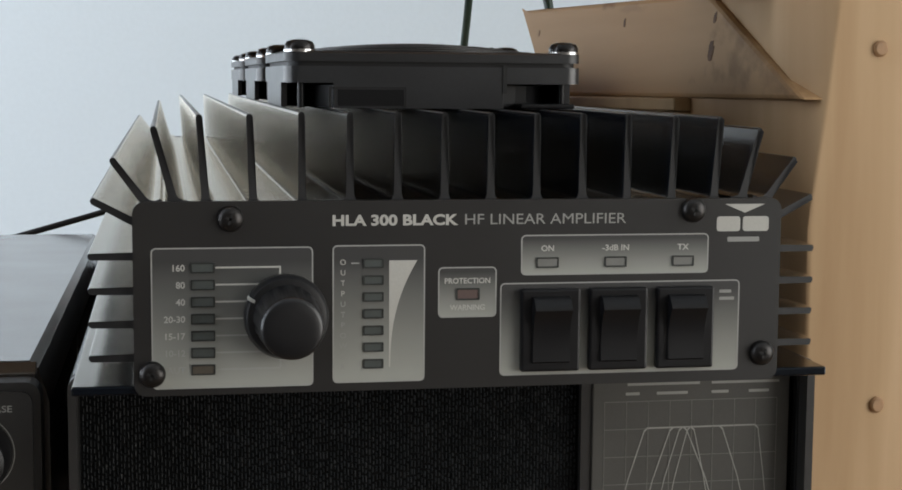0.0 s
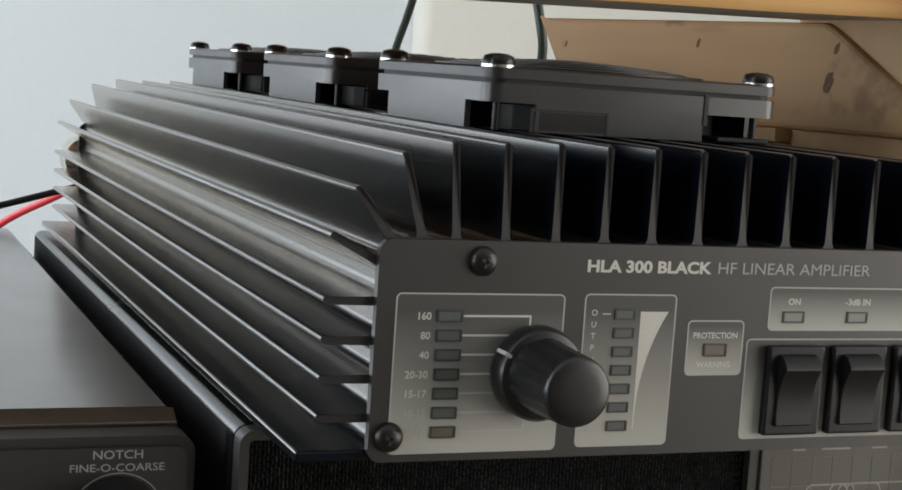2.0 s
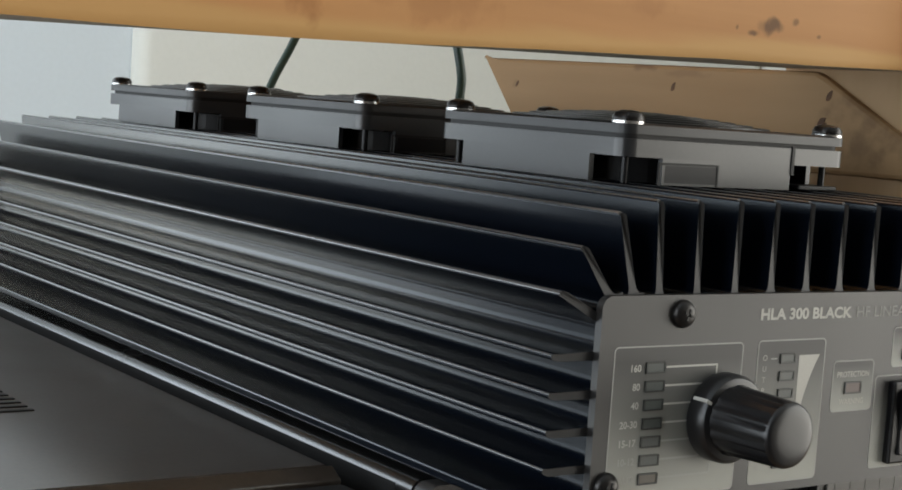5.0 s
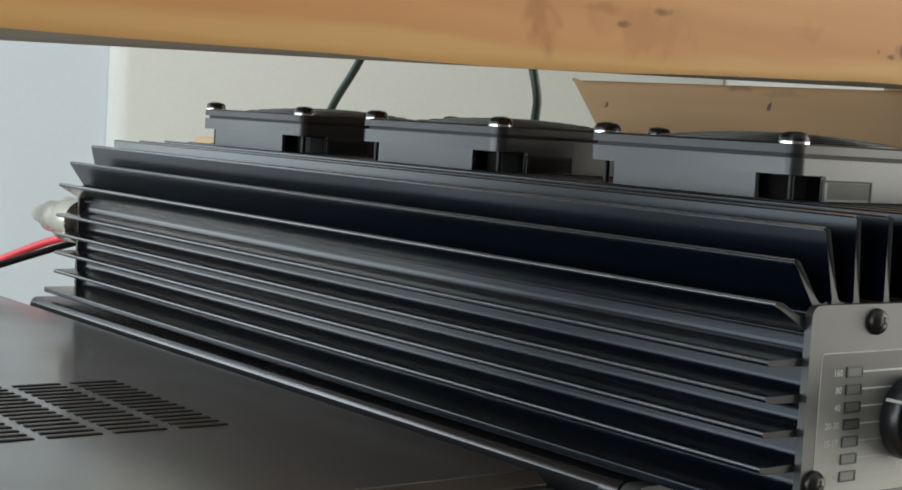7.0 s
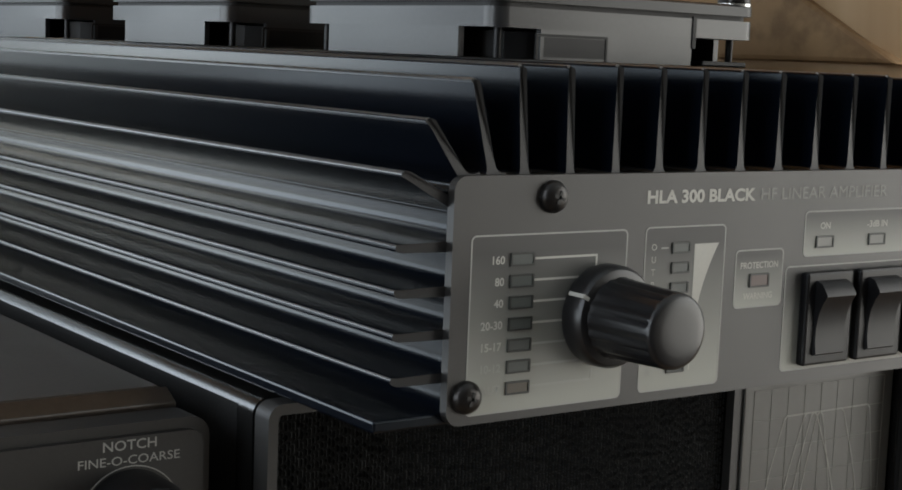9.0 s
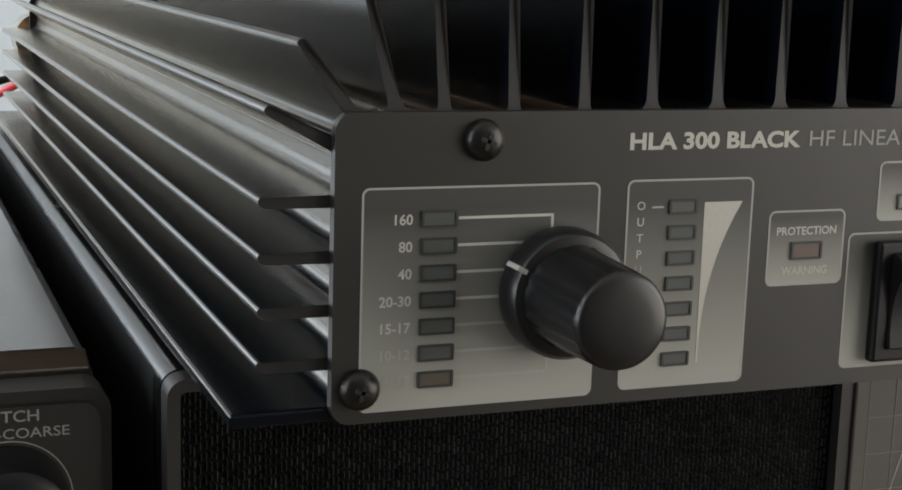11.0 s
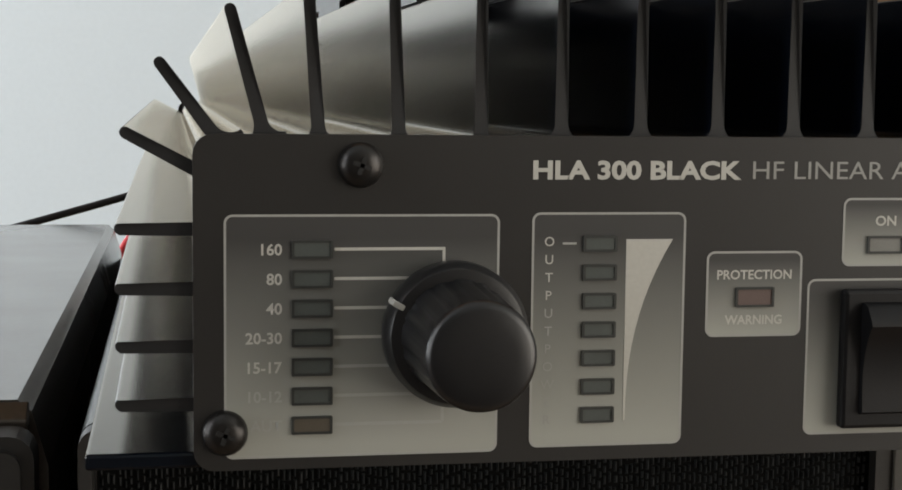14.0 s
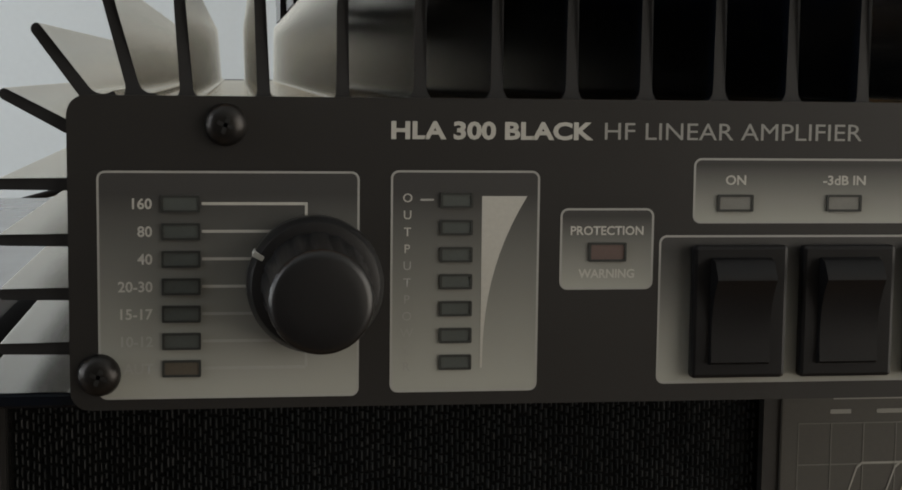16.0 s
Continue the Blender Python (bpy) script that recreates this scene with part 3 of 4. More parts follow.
for x0, z0, x1, z1, upper, lower in half:
    for sgn in (-1, 1):
        up, down = (upper, lower) if sgn > 0 else (lower, upper)
        pr = fin_profile(sgn * x0, z0, sgn * x1, z1, up / 1000, down / 1000)
        bm = extrude_y(pr, 0.0022, LENGTH)
        # the front corner of each tip is rubbed round
        for v in bm.verts:
            if v.co.y < 0.003 and (Vector((v.co.x, v.co.z)) - Vector((sgn * x1, z1))).length < 0.0009:
                v.co.y += 0.0011
        bmesh.ops.recalc_face_normals(bm, faces=bm.faces[:])
        fin = part("fin", bm, ANODISED, amp, smooth=True)
        fin.data.materials.append(SAWN)
        fin.data.materials.append(EDGE_GLINT)
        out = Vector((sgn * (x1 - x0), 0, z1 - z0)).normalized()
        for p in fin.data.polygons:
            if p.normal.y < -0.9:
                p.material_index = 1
            # upward tip facets carry the highlight in their colour
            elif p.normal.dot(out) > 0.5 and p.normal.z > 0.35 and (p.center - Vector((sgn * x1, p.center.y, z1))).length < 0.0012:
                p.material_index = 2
bm = box_bm(-0.094, 0.094, 0.0022, LENGTH, 0.0008, 0.0031, 0.0005, 2)
part("base_flange", bm, ANODISED, amp)
part("rear_panel", plate(-0.0795, 0.0795, 0.001, 0.0465, 0.003, LENGTH + 0.0002, LENGTH + 0.002), PANEL, amp)
for fx in (-0.07, 0.07):
    for fy in (0.05, 0.36):
        part("foot", lathe([(0.006, 0.0008), (0.006, 0.0), (0.005, -0.0002)], 16, "z"), KNOB, amp, "flat rubber foot", at=(fx, fy, 0))

# front panel with its print, lamps, knob and switches
panel = part("front_panel", plate(-0.0795, 0.0795, 0.0008, 0.0466, 0.0028, 0.0, 0.002), PANEL, amp, "dark grey front panel with white print")


def field(x0, x1, z0, z1):
    dark, pale = (0.045, 0.044, 0.043), (0.36, 0.365, 0.33)
    part("printed_field", plate(x0, x1, z0, z1, 0.0012, -0.00004, 0.0001), printed_fade("fading_print", dark, pale, z0, z1), panel)
    part("printed_border", outline(x0, x1, z0, z1, 0.0012, 0.00032, -0.00007, 0.0001), PRINT_FAINT, panel)


field(-0.0754, -0.0376, 0.0024, 0.0358)
field(-0.0330, -0.0107, 0.0028, 0.0360)
field(-0.0075, 0.0069, 0.0181, 0.0304)
field(0.0129, 0.0606, 0.0281, 0.0380)
field(0.0078, 0.0690, 0.0035, 0.0263)


def led(x, z, w, h, lens):
    part("led_rim", outline(x - w / 2, x + w / 2, z - h / 2, z + h / 2, 0.0002, 0.00035, -0.00035, 0), LED_RIM, panel)
    part("led_lens", plate(x - w / 2 + 0.0003, x + w / 2 - 0.0003, z - h / 2 + 0.0003, z + h / 2 - 0.0003, 0.0001, -0.0002, 0), lens, panel)


def bar(x0, x1, z0, z1, material, name="printed_bar"):
    part(name, plate(x0, x1, z0, z1, min(x1 - x0, z1 - z0) * 0.2, -0.00008, 0.0001), material, panel)


for i, word in enumerate(("160", "80", "40", "20-30", "15-17", "10-12", "AUT")):
    z = 0.03105 - i * 0.00403
    led(-0.0635, z, 0.0056, 0.0025, LED_AMBER if i == 6 else LED_OFF)
    lettering(word, -0.0676, z - 0.00075, 0.0015, -0.00008, PRINT if i < 5 else PRINT_FAINT, panel, align="RIGHT", weight=0.02)
    bar(-0.0605, -0.0455 if i in (0, 6) else -0.049, z - 0.0002, z + 0.00022, PRINT if i < 4 else PRINT_FAINT)
bar(-0.0456, -0.0452, 0.0285, 0.03127, PRINT)
bar(-0.0456, -0.0452, 0.0069, 0.0090, PRINT_FAINT)
for i in range(7):
    z = 0.0316 - i * 0.00405
    led(-0.0232, z, 0.0049, 0.0023, LED_OFF)
bar(-0.0286, -0.0266, 0.0315, 0.0318, PRINT_FAINT)
for i, letter in enumerate("OUTPUTPOWER"):
    lettering(letter, -0.0305, 0.0313 - i * 0.00252, 0.0013, -0.00008, PRINT if i < 4 else PRINT_FAINT if i < 6 else PRINT_DIM, panel, align="CENTER", weight=0.004)
# gain wedge with a hollow right side
wedge = [(-0.0194, 0.0064)] + [(-0.0191 + 0.0065 * (k / 12) ** 2.4, 0.0064 + 0.0258 * k / 12) for k in range(13)] + [(-0.0194, 0.0322)]
part("gain_wedge", extrude_y(wedge, -0.00008, 0.0001), PRINT, panel, "cream coloured printed wedge")
led(-0.0002, 0.0238, 0.0058, 0.0029, LED_RED)
lettering("PROTECTION", -0.0003, 0.0264, 0.0013, -0.00008, PRINT, panel, width=0.0112, align="CENTER", weight=0.02)
lettering("WARNING", -0.0003, 0.0199, 0.0013, -0.00008, PRINT, panel, width=0.0086, align="CENTER", weight=0.02)
for x, word, w in ((0.0195, "ON", 0.0032), (0.0367, "-3dB IN", 0.0068), (0.0540, "TX", 0.003)):
    led(x, 0.0312, 0.0056, 0.0026, LED_CLEAR)
    lettering(word, x, 0.0340, 0.0014, -0.00008, PRINT, panel, width=w, align="CENTER", weight=0.022)
lettering("HLA 300 BLACK", -0.0330, 0.0407, 0.00245, -0.00008, PRINT, panel, width=0.0303, weight=0.036)
lettering("HF LINEAR AMPLIFIER", -0.0010, 0.0407, 0.00255, -0.00008, PRINT_DIM, panel, width=0.0402)
# maker's mark as plain shapes
part("mark_triangle", extrude_y([(0.0699, 0.0430), (0.0751, 0.0452), (0.0646, 0.0452)], -0.00008, 0.0001), PRINT, panel)
for x0, x1 in ((0.0626, 0.0687), (0.0694, 0.0762)):
    bar(x0, x1, 0.0384, 0.0421, PRINT)
bar(0.0655, 0.0738, 0.0358, 0.0370, PRINT_DIM)
bar(0.0637, 0.0668, 0.0230, 0.0238, PRINT_DIM)
bar(0.0637, 0.0676, 0.0212, 0.0220, PRINT_DIM)


def panel_screw(x, z):
    head = part("panel_screw", lathe([(0.0031, 0.0), (0.0031, -0.0006), (0.0027, -0.0014), (0.0018, -0.0020), (0.0008, -0.0022)], 22), SCREW, panel, "black domed cross-head screw", True, (x, 0, z))
    for a in (20, 110):
        bm = box_bm(-0.0013, 0.0013, -0.00235, -0.0018, -0.0003, 0.0003)
        bmesh.ops.rotate(bm, verts=bm.verts[:], cent=(0, 0, 0), matrix=Matrix.Rotation(radians(a), 3, "Y"))
        ob = link_mesh("tmp_slot", bm, RECESS)
        ob.name = "screw_recess"
        ob.parent = panel
        ob.location = (x, 0, z)


for sx, sz in ((-0.0570, 0.0425), (0.0564, 0.0438), (-0.0753, 0.0061), (0.0752, 0.0076)):
    panel_screw(sx, sz)

# selector knob: skirt with white pointer, fluted grip
KX, KZ = -0.0442, 0.0196
knob = part("selector_knob", lathe([(0.0098, -0.0008), (0.0100, -0.0016), (0.0099, -0.0046), (0.0092, -0.0056), (0.0078, -0.0060)], 48), KNOB, amp, "round black selector knob with a white pointer", True, (KX, 0, KZ))
bm = bmesh.new()
rings = []
for h, r0 in ((-0.0055, 0.0080), (-0.0070, 0.0077), (-0.0206, 0.0072), (-0.0213, 0.0071), (-0.0218, 0.0069), (-0.0221, 0.0065), (-0.0223, 0.0060), (-0.0225, 0.0042), (-0.0226, 0.002)):
    ring = []
    for i in range(72):
        a = 2 * math.pi * i / 72
        r = r0 - (0.0005 if i % 9 in (2, 3, 6) and -0.0208 < h < -0.006 else 0)
        ring.append(bm.verts.new((r * math.cos(a), h, r * math.sin(a))))
    rings.append(ring)
for k in range(len(rings) - 1):
    for i in range(72):
        bm.faces.new((rings[k][i], rings[k][(i + 1) % 72], rings[k + 1][(i + 1) % 72], rings[k + 1][i]))
bm.faces.new(rings[-1])
bmesh.ops.recalc_face_normals(bm, faces=bm.faces[:])
part("grip", bm, KNOB, knob, "fluted black grip", True)
bm = box_bm(-0.0004, 0.0004, -0.0058, -0.0015, 0.0076, 0.01015, 0.0001)
bmesh.ops.rotate(bm, verts=bm.verts[:], cent=(0, 0, 0), matrix=Matrix.Rotation(radians(-62), 3, "Y"))
part("pointer", bm, PRINT, knob, "white pointer line")


def rocker_switch(x0, x1, z0, z1):
    sw = part("rocker_switch", box_bm(x0, x1, -0.0022, 0, z0, z1, 0.0006, 2), SWITCH, amp, "black rocker switch")
    cx = (x0 + x1) / 2
    w, zb, zt = 0.0046, z0 + 0.0022, z1 - 0.0018
    # rocker seen from the side: top pushed out, hollow face below
    zs = [zb, zb + 0.0004, zb + 0.003, zb + 0.006, zb + 0.009, zb + 0.0115, zb + 0.0127, zb + 0.0132, zb + 0.0137, zt - 0.0005, zt]
    ys = [-0.0024, -0.0031, -0.0028, -0.0028, -0.0033, -0.0043, -0.0051, -0.0054, -0.0053, -0.0038, -0.0024]
    bm = bmesh.new()
    cols = [[bm.verts.new((cx + s * (w - (0.0004 if e else 0)), y, z)) for z, y in zip(zs, ys)] for s, e in ((-1, 0), (1, 0))]
    base = [[bm.verts.new((cx + s * (w + 0.0002), -0.002, z)) for z in zs] for s in (-1, 1)]
    for k in range(len(zs) - 1):
        bm.faces.new((cols[0][k], cols[1][k], cols[1][k + 1], cols[0][k + 1]))
        bm.faces.new((base[0][k], cols[0][k], cols[0][k + 1], base[0][k + 1]))
        bm.faces.new((cols[1][k], base[1][k], base[1][k + 1], cols[1][k + 1]))
    bm.faces.new((base[0][0], base[1][0], cols[1][0], cols[0][0]))
    bm.faces.new((cols[0][-1], cols[1][-1], base[1][-1], base[0][-1]))
    bmesh.ops.recalc_face_normals(bm, faces=bm.faces[:])
    part("rocker", bm, SWITCH, sw, smooth=True)


for x0, x1 in ((0.0127, 0.0275), (0.0298, 0.0446), (0.0470, 0.0618)):
    rocker_switch(x0, x1, 0.0046, 0.0249)


# ---- fans on top of the fins ----
def ring_between(bm, rows):
    """Closes four loops of equal length into a ring of square section."""
    loops = [[bm.verts.new(p) for p in row] for row in rows]
    n = len(loops[0])
    for k in range(len(loops)):
        a, b = loops[k], loops[(k + 1) % len(loops)]
        for i in range(n):
            bm.faces.new((a[i], a[(i + 1) % n], b[(i + 1) % n], b[i]))
    bmesh.ops.recalc_face_normals(bm, faces=bm.faces[:])
    return bm


def square_loop(hw, r, z, per=11):
    """Rounded square seen from above, starting at its south-east corner."""
    return [(x, y, z) for x, y in rounded_rect(-hw, hw, -hw, hw, r, per)]


def round_loop(hw, r, radius, z, per=11):
    """Circle whose points lie at the same bearings as those of the rounded square."""
    out = []
    for x, y, _ in square_loop(hw, r, z, per):
        k = radius / math.hypot(x, y)
        out.append((x * k, y * k, z))
    return out


def prism(bm, pts, direction):
    """Flat outline of 3D points drawn out along a direction."""
    a = [bm.verts.new(p) for p in pts]
    b = [bm.verts.new(Vector(p) + Vector(direction)) for p in pts]
    n = len(a)
    bm.faces.new(a)
    bm.faces.new(b[::-1])
    for i in range(n):
        bm.faces.new((a[(i + 1) % n], a[i], b[i], b[(i + 1) % n]))


def fan(cx, cy):
    z0 = 0.0676
    hw, rc, n = 0.0400, 0.0042, 48
    # frame: upper flange with rounded corners round the hole, and walls flush with it that stop short of the corners
    bm = ring_between(bmesh.new(), [square_loop(hw, rc, 0.0066), square_loop(hw, rc, 0.0110), round_loop(hw, rc, 0.0375, 0.0110), round_loop(hw, rc, 0.0375, 0.0066)])
    f = part("fan", bm, FANPL, amp, "square black cooling fan with a round guard", True, at=(cx, cy, z0))
    for turn in range(4):
        # the front wall ends sooner at one corner, where the wire leaves
        u0, u1 = -0.0272, (0.0182 if turn == 0 else 0.0272)
        bm = bmesh.new()
        prism(bm, [(u0, -hw, 0.0), (u1, -hw, 0.0), (u1, -hw, 0.0066), (u0, -hw, 0.0066)], (0, 0.0016, 0))
        bmesh.ops.recalc_face_normals(bm, faces=bm.faces[:])
        bmesh.ops.rotate(bm, verts=bm.verts[:], cent=(0, 0, 0), matrix=Matrix.Rotation(turn * math.pi / 2, 3, "Z"))
        part("side_wall", bm, FANPL, f)
    # barrel ring, in blacker plastic to stand in for the shadow inside the frame
    bm = bmesh.new()
    rows = [[bm.verts.new((q * math.cos(2 * math.pi * i / n), q * math.sin(2 * math.pi * i / n), z)) for i in range(n)] for q, z in ((0.0388, 0.0), (0.0388, 0.0060), (0.0375, 0.0060), (0.0375, 0.0))]
    for k in range(4):
        for i in range(n):
            j = (i + 1) % n
            bm.faces.new((rows[k][i], rows[k][j], rows[(k + 1) % 4][j], rows[(k + 1) % 4][i]))
    bmesh.ops.recalc_face_normals(bm, faces=bm.faces[:])
    part("barrel", bm, SWITCH, f)
    part("hub", lathe([(0.017, 0.002), (0.017, 0.0105), (0.0155, 0.0115), (0.004, 0.0115)], 32, "z"), GUARD, f)
    for b in range(7):
        bm = bmesh.new()
        a0 = 2 * math.pi * b / 7
        g = [[bm.verts.new(((0.0165 + k * 0.0066) * math.cos(a0 + t * 0.62 + k * 0.04), (0.0165 + k * 0.0066) * math.sin(a0 + t * 0.62 + k * 0.04), 0.003 + 0.007 * t + dz)) for t in (0, 0.5, 1)] for dz in (0, 0.0008) for k in range(4)]
        for q in (0, 4):
            for k in range(3):
                for t in range(2):
                    vs = (g[q + k][t], g[q + k + 1][t], g[q + k + 1][t + 1], g[q + k][t + 1])
                    bm.faces.new(vs if q else vs[::-1])
        part("blade", bm, GUARD, f)
    # guard: square rim with rounded corners, rings rising to the middle, four spokes
    bm = ring_between(bmesh.new(), [square_loop(hw, rc, 0.0122), square_loop(hw, rc, 0.0144), square_loop(hw - 0.0006, rc, 0.0149), round_loop(hw, rc, 0.0372, 0.0150), round_loop(hw, rc, 0.0372, 0.0124)])
    part("guard", bm, GUARD, f, "black plastic finger guard", True)
    bm = ring_between(bmesh.new(), [square_loop(hw - 0.0012, rc, 0.0110), square_loop(hw - 0.0012, rc, 0.0122), round_loop(hw, rc, 0.0374, 0.0122), round_loop(hw, rc, 0.0374, 0.0110)])
    part("gasket", bm, RECESS, f, "dark gasket under the guard")
    for q in range(7):
        rr = 0.0345 - q * 0.0046
        z = 0.0150 + 0.0027 * (1 - (rr / 0.0372) ** 2)
        bm = bmesh.new()
        rows = [[bm.verts.new(((rr + dx) * math.cos(2 * math.pi * i / n), (rr + dx) * math.sin(2 * math.pi * i / n), z + dz)) for i in range(n)] for dx, dz in ((0.0009, -0.0012), (0.0009, 0), (-0.0009, 0.0002), (-0.0009, -0.0012))]
        for k in range(4):
            for i in range(n):
                j = (i + 1) % n
                bm.faces.new((rows[k][i], rows[k][j], rows[(k + 1) % 4][j], rows[(k + 1) % 4][i]))
        bmesh.ops.recalc_face_normals(bm, faces=bm.faces[:])
        part("guard_ring", bm, GUARD, f)
    for b in range(4):
        c, s = math.cos(math.pi / 4 + b * math.pi / 2), math.sin(math.pi / 4 + b * math.pi / 2)
        bm = bmesh.new()
        vs = []
        for rr in (0.005, 0.020, 0.0375):
            z = 0.0148 + 0.0027 * (1 - (rr / 0.0372) ** 2)
            vs.append([bm.verts.new((rr * c - o * s, rr * s + o * c, z + dz)) for o, dz in ((-0.0013, -0.0012), (-0.0013, 0), (0.0013, 0), (0.0013, -0.0012))])
        for k in range(2):
            for i in range(4):
                bm.faces.new((vs[k][i], vs[k][(i + 1) % 4], vs[k + 1][(i + 1) % 4], vs[k + 1][i]))
        bmesh.ops.recalc_face_normals(bm, faces=bm.faces[:])
        part("guard_spoke", bm, GUARD, f)
    for sx in (-1, 1):
        for sy in (-1, 1):
            x, y = sx * 0.03575, sy * 0.03575
            part("washer", lathe([(0.0042, 0.0146), (0.0042, 0.0153), (0.0038, 0.0155)], 20, "z"), CHROME, f, "bright washer", True, (x, y, 0))
            part("screw_head", lathe([(0.0040, 0.0155), (0.0040, 0.0163), (0.0034, 0.0173), (0.002, 0.0178), (0.0005, 0.0179)], 20, "z"), SCREW, f, "dark domed screw head", True, (x, y, 0))
            part("screw_shank", lathe([(0.0009, 0.0), (0.0009, 0.0122), (0.0005, 0.0122)], 10, "z"), SWITCH, f, "thin dark screw", True, (x * 0.99, y * 0.99, 0))
    # wire leaving at the front edge
    bm = box_bm(0.0181, 0.0192, -0.0403, -0.0396, 0.0040, 0.0114)
    part("cable_notch", bm, RECESS, f)
    part("corner_lug", box_bm(0.0235, 0.0385, -0.0385, -0.029, 0.0, 0.0013, 0.0004), SWITCH, f)
    part("moulded_recess", box_bm(-0.0262, -0.0083, -0.04006, -0.0398, 0.0006, 0.0049), SWITCH, f, "sunken black field in the frame")
    bm = bmesh.new()
    for x0, x1, za, zb in ((-0.0285, -0.0080, 0.0050, 0.0056), (-0.0086, -0.0080, 0.0, 0.0050), (-0.0285, -0.0279, 0.0, 0.0050)):
        add_box(bm, x0, x1, -0.0402, -0.0396, za, zb)
    part("recess_edge", bm, RECESS, f, "dark groove round a moulded recess")
    bm = box_bm(-0.0007, 0.0007, -0.0009, 0.0009, 0.0150, 0.0180, 0.0002)
    bmesh.ops.rotate(bm, verts=bm.verts[:], cent=(0, 0, 0.015), matrix=Matrix.Rotation(radians(-25), 3, "Y"))
    part("clip_tail", bm, GUARD, f, "short black clip tail", at=(0.0325, 0.0385, 0))


for cy in (0.0818, 0.2040, 0.3255):
    fan(-0.001, cy)

# the extrusion and its fans stand a touch skew behind the panel
SKEW = Matrix.Rotation(0.0052, 4, "X") @ Matrix.Rotation(0.0035, 4, "Z")
for ob in list(amp.children):
    if ob.name.split(".")[0] not in ("front_panel", "selector_knob", "rocker_switch", "foot"):
        ob.matrix_basis = SKEW @ ob.matrix_basis

# ---- loudspeaker cabinet under the amplifier ----
speaker = thing("loudspeaker", "black loudspeaker cabinet with cloth grille and printed chart plate", "loudspeaker", (0, 0, DESK_Z))
H = -DESK_Z
bm = plate(-0.097, 0.105, 0.006, H - 0.0004, 0.0032, 0.047, 0.41)
case = part("case", bm, CASE_BLACK, speaker, smooth=True)
case.data.materials.append(CASE_SIDE)
for p in case.data.polygons:
    if abs(p.normal.x) > 0.93:
        p.material_index = 1
for fx in (-0.08, 0.088):
    for fy in (0.07, 0.38):
        part("foot", lathe([(0.008, 0.0), (0.008, 0.0062), (0.006, 0.0065)], 16, "z"), KNOB, speaker, at=(fx, fy, 0))
# added strip that stops light coming through the gap to the filter unit
part("gap_blocker", box_bm(-0.1032, -0.0972, 0.402, 0.409, 0.006, H - 0.013, 0.0004), CASE_SIDE, speaker, "black strip added to block light through the gap beside the case")
part("case_front", outline(-0.097, 0.105, 0.006, H - 0.0004, 0.0032, 0.0025, 0.0405, 0.0471), CASE_BLACK, speaker, smooth=True)
part("seam", outline(-0.0962, 0.1042, 0.0068, H - 0.0012, 0.003, 0.0017, 0.0394, 0.0406), RECESS, speaker)
part("bezel", outline(-0.097, 0.105, 0.006, H - 0.0004, 0.0032, 0.0022, 0.0340, 0.0395), FACE_BLACK, speaker, smooth=True)
part("baffle", plate(-0.0955, 0.1035, 0.0075, H - 0.0018, 0.003, 0.0462, 0.0472), RECESS, speaker)
part("divider", box_bm(0.0405, 0.1005, 0.0431, 0.0463, 0.0105, H - 0.0049), FACE_BLACK, speaker)
part("grille_cloth", box_bm(-0.0948, 0.0405, 0.0458, 0.0461, 0.0085, H - 0.0026), GRILLE, speaker, "black woven grille cloth")
# raised threads of the cloth, upper half
bm = bmesh.new()
rng = random.Random(7)
for i in range(140):
    x = -0.0940 + i * 0.00096
    z = H - 0.062
    while z < H - 0.0050:
        ln = rng.uniform(0.0009, 0.0021)
        w, d, xo = 0.00022 + rng.random() * 0.0001, 0.0002 + rng.random() * 0.00025, x + rng.uniform(-0.00012, 0.00012)
        vs = [bm.verts.new((xo - w, 0.0458, z)), bm.verts.new((xo + w, 0.0458, z)), bm.verts.new((xo + w, 0.0458, z + ln)), bm.verts.new((xo - w, 0.0458, z + ln)),
              bm.verts.new((xo, 0.0458 - d, z + ln * 0.25)), bm.verts.new((xo, 0.0458 - d, z + ln * 0.75))]
        for q in ((0, 1, 4), (1, 2, 5, 4), (2, 3, 5), (3, 0, 4, 5)):
            bm.faces.new([vs[k] for k in q])
        z += ln + rng.uniform(0.0002, 0.0007)
tagged(part("grille_threads", bm, THREAD, speaker, "coarse black woven threads"), kind="stuff")
chart = part("chart_plate", box_bm(0.0436, 0.1012, 0.0424, 0.0431, 0.012, H - 0.0052, 0.0003), CHART, speaker, "grey plate printed with response curves")
CY = 0.04236


def chart_bar(x0, x1, z0, z1, m=CHART_LINE):
    part("printed_line", plate(x0, x1, z0, z1, min(x1 - x0, z1 - z0) * 0.2, CY - 0.00005, CY + 0.0001), m, chart)


def chart_curve(pts, lift, w=0.0002):
    bm = bmesh.new()
    top = [bm.verts.new((x, CY - lift, z + w)) for x, z in pts]
    low = [bm.verts.new((x + (w if 2 * k < len(pts) else -w), CY - lift, z - w)) for k, (x, z) in enumerate(pts)]
    for k in range(len(pts) - 1):
        bm.faces.new((low[k], low[k + 1], top[k + 1], top[k]))
    bmesh.ops.recalc_face_normals(bm, faces=bm.faces[:])
    part("printed_curve", bm, CHART_LINE, chart)


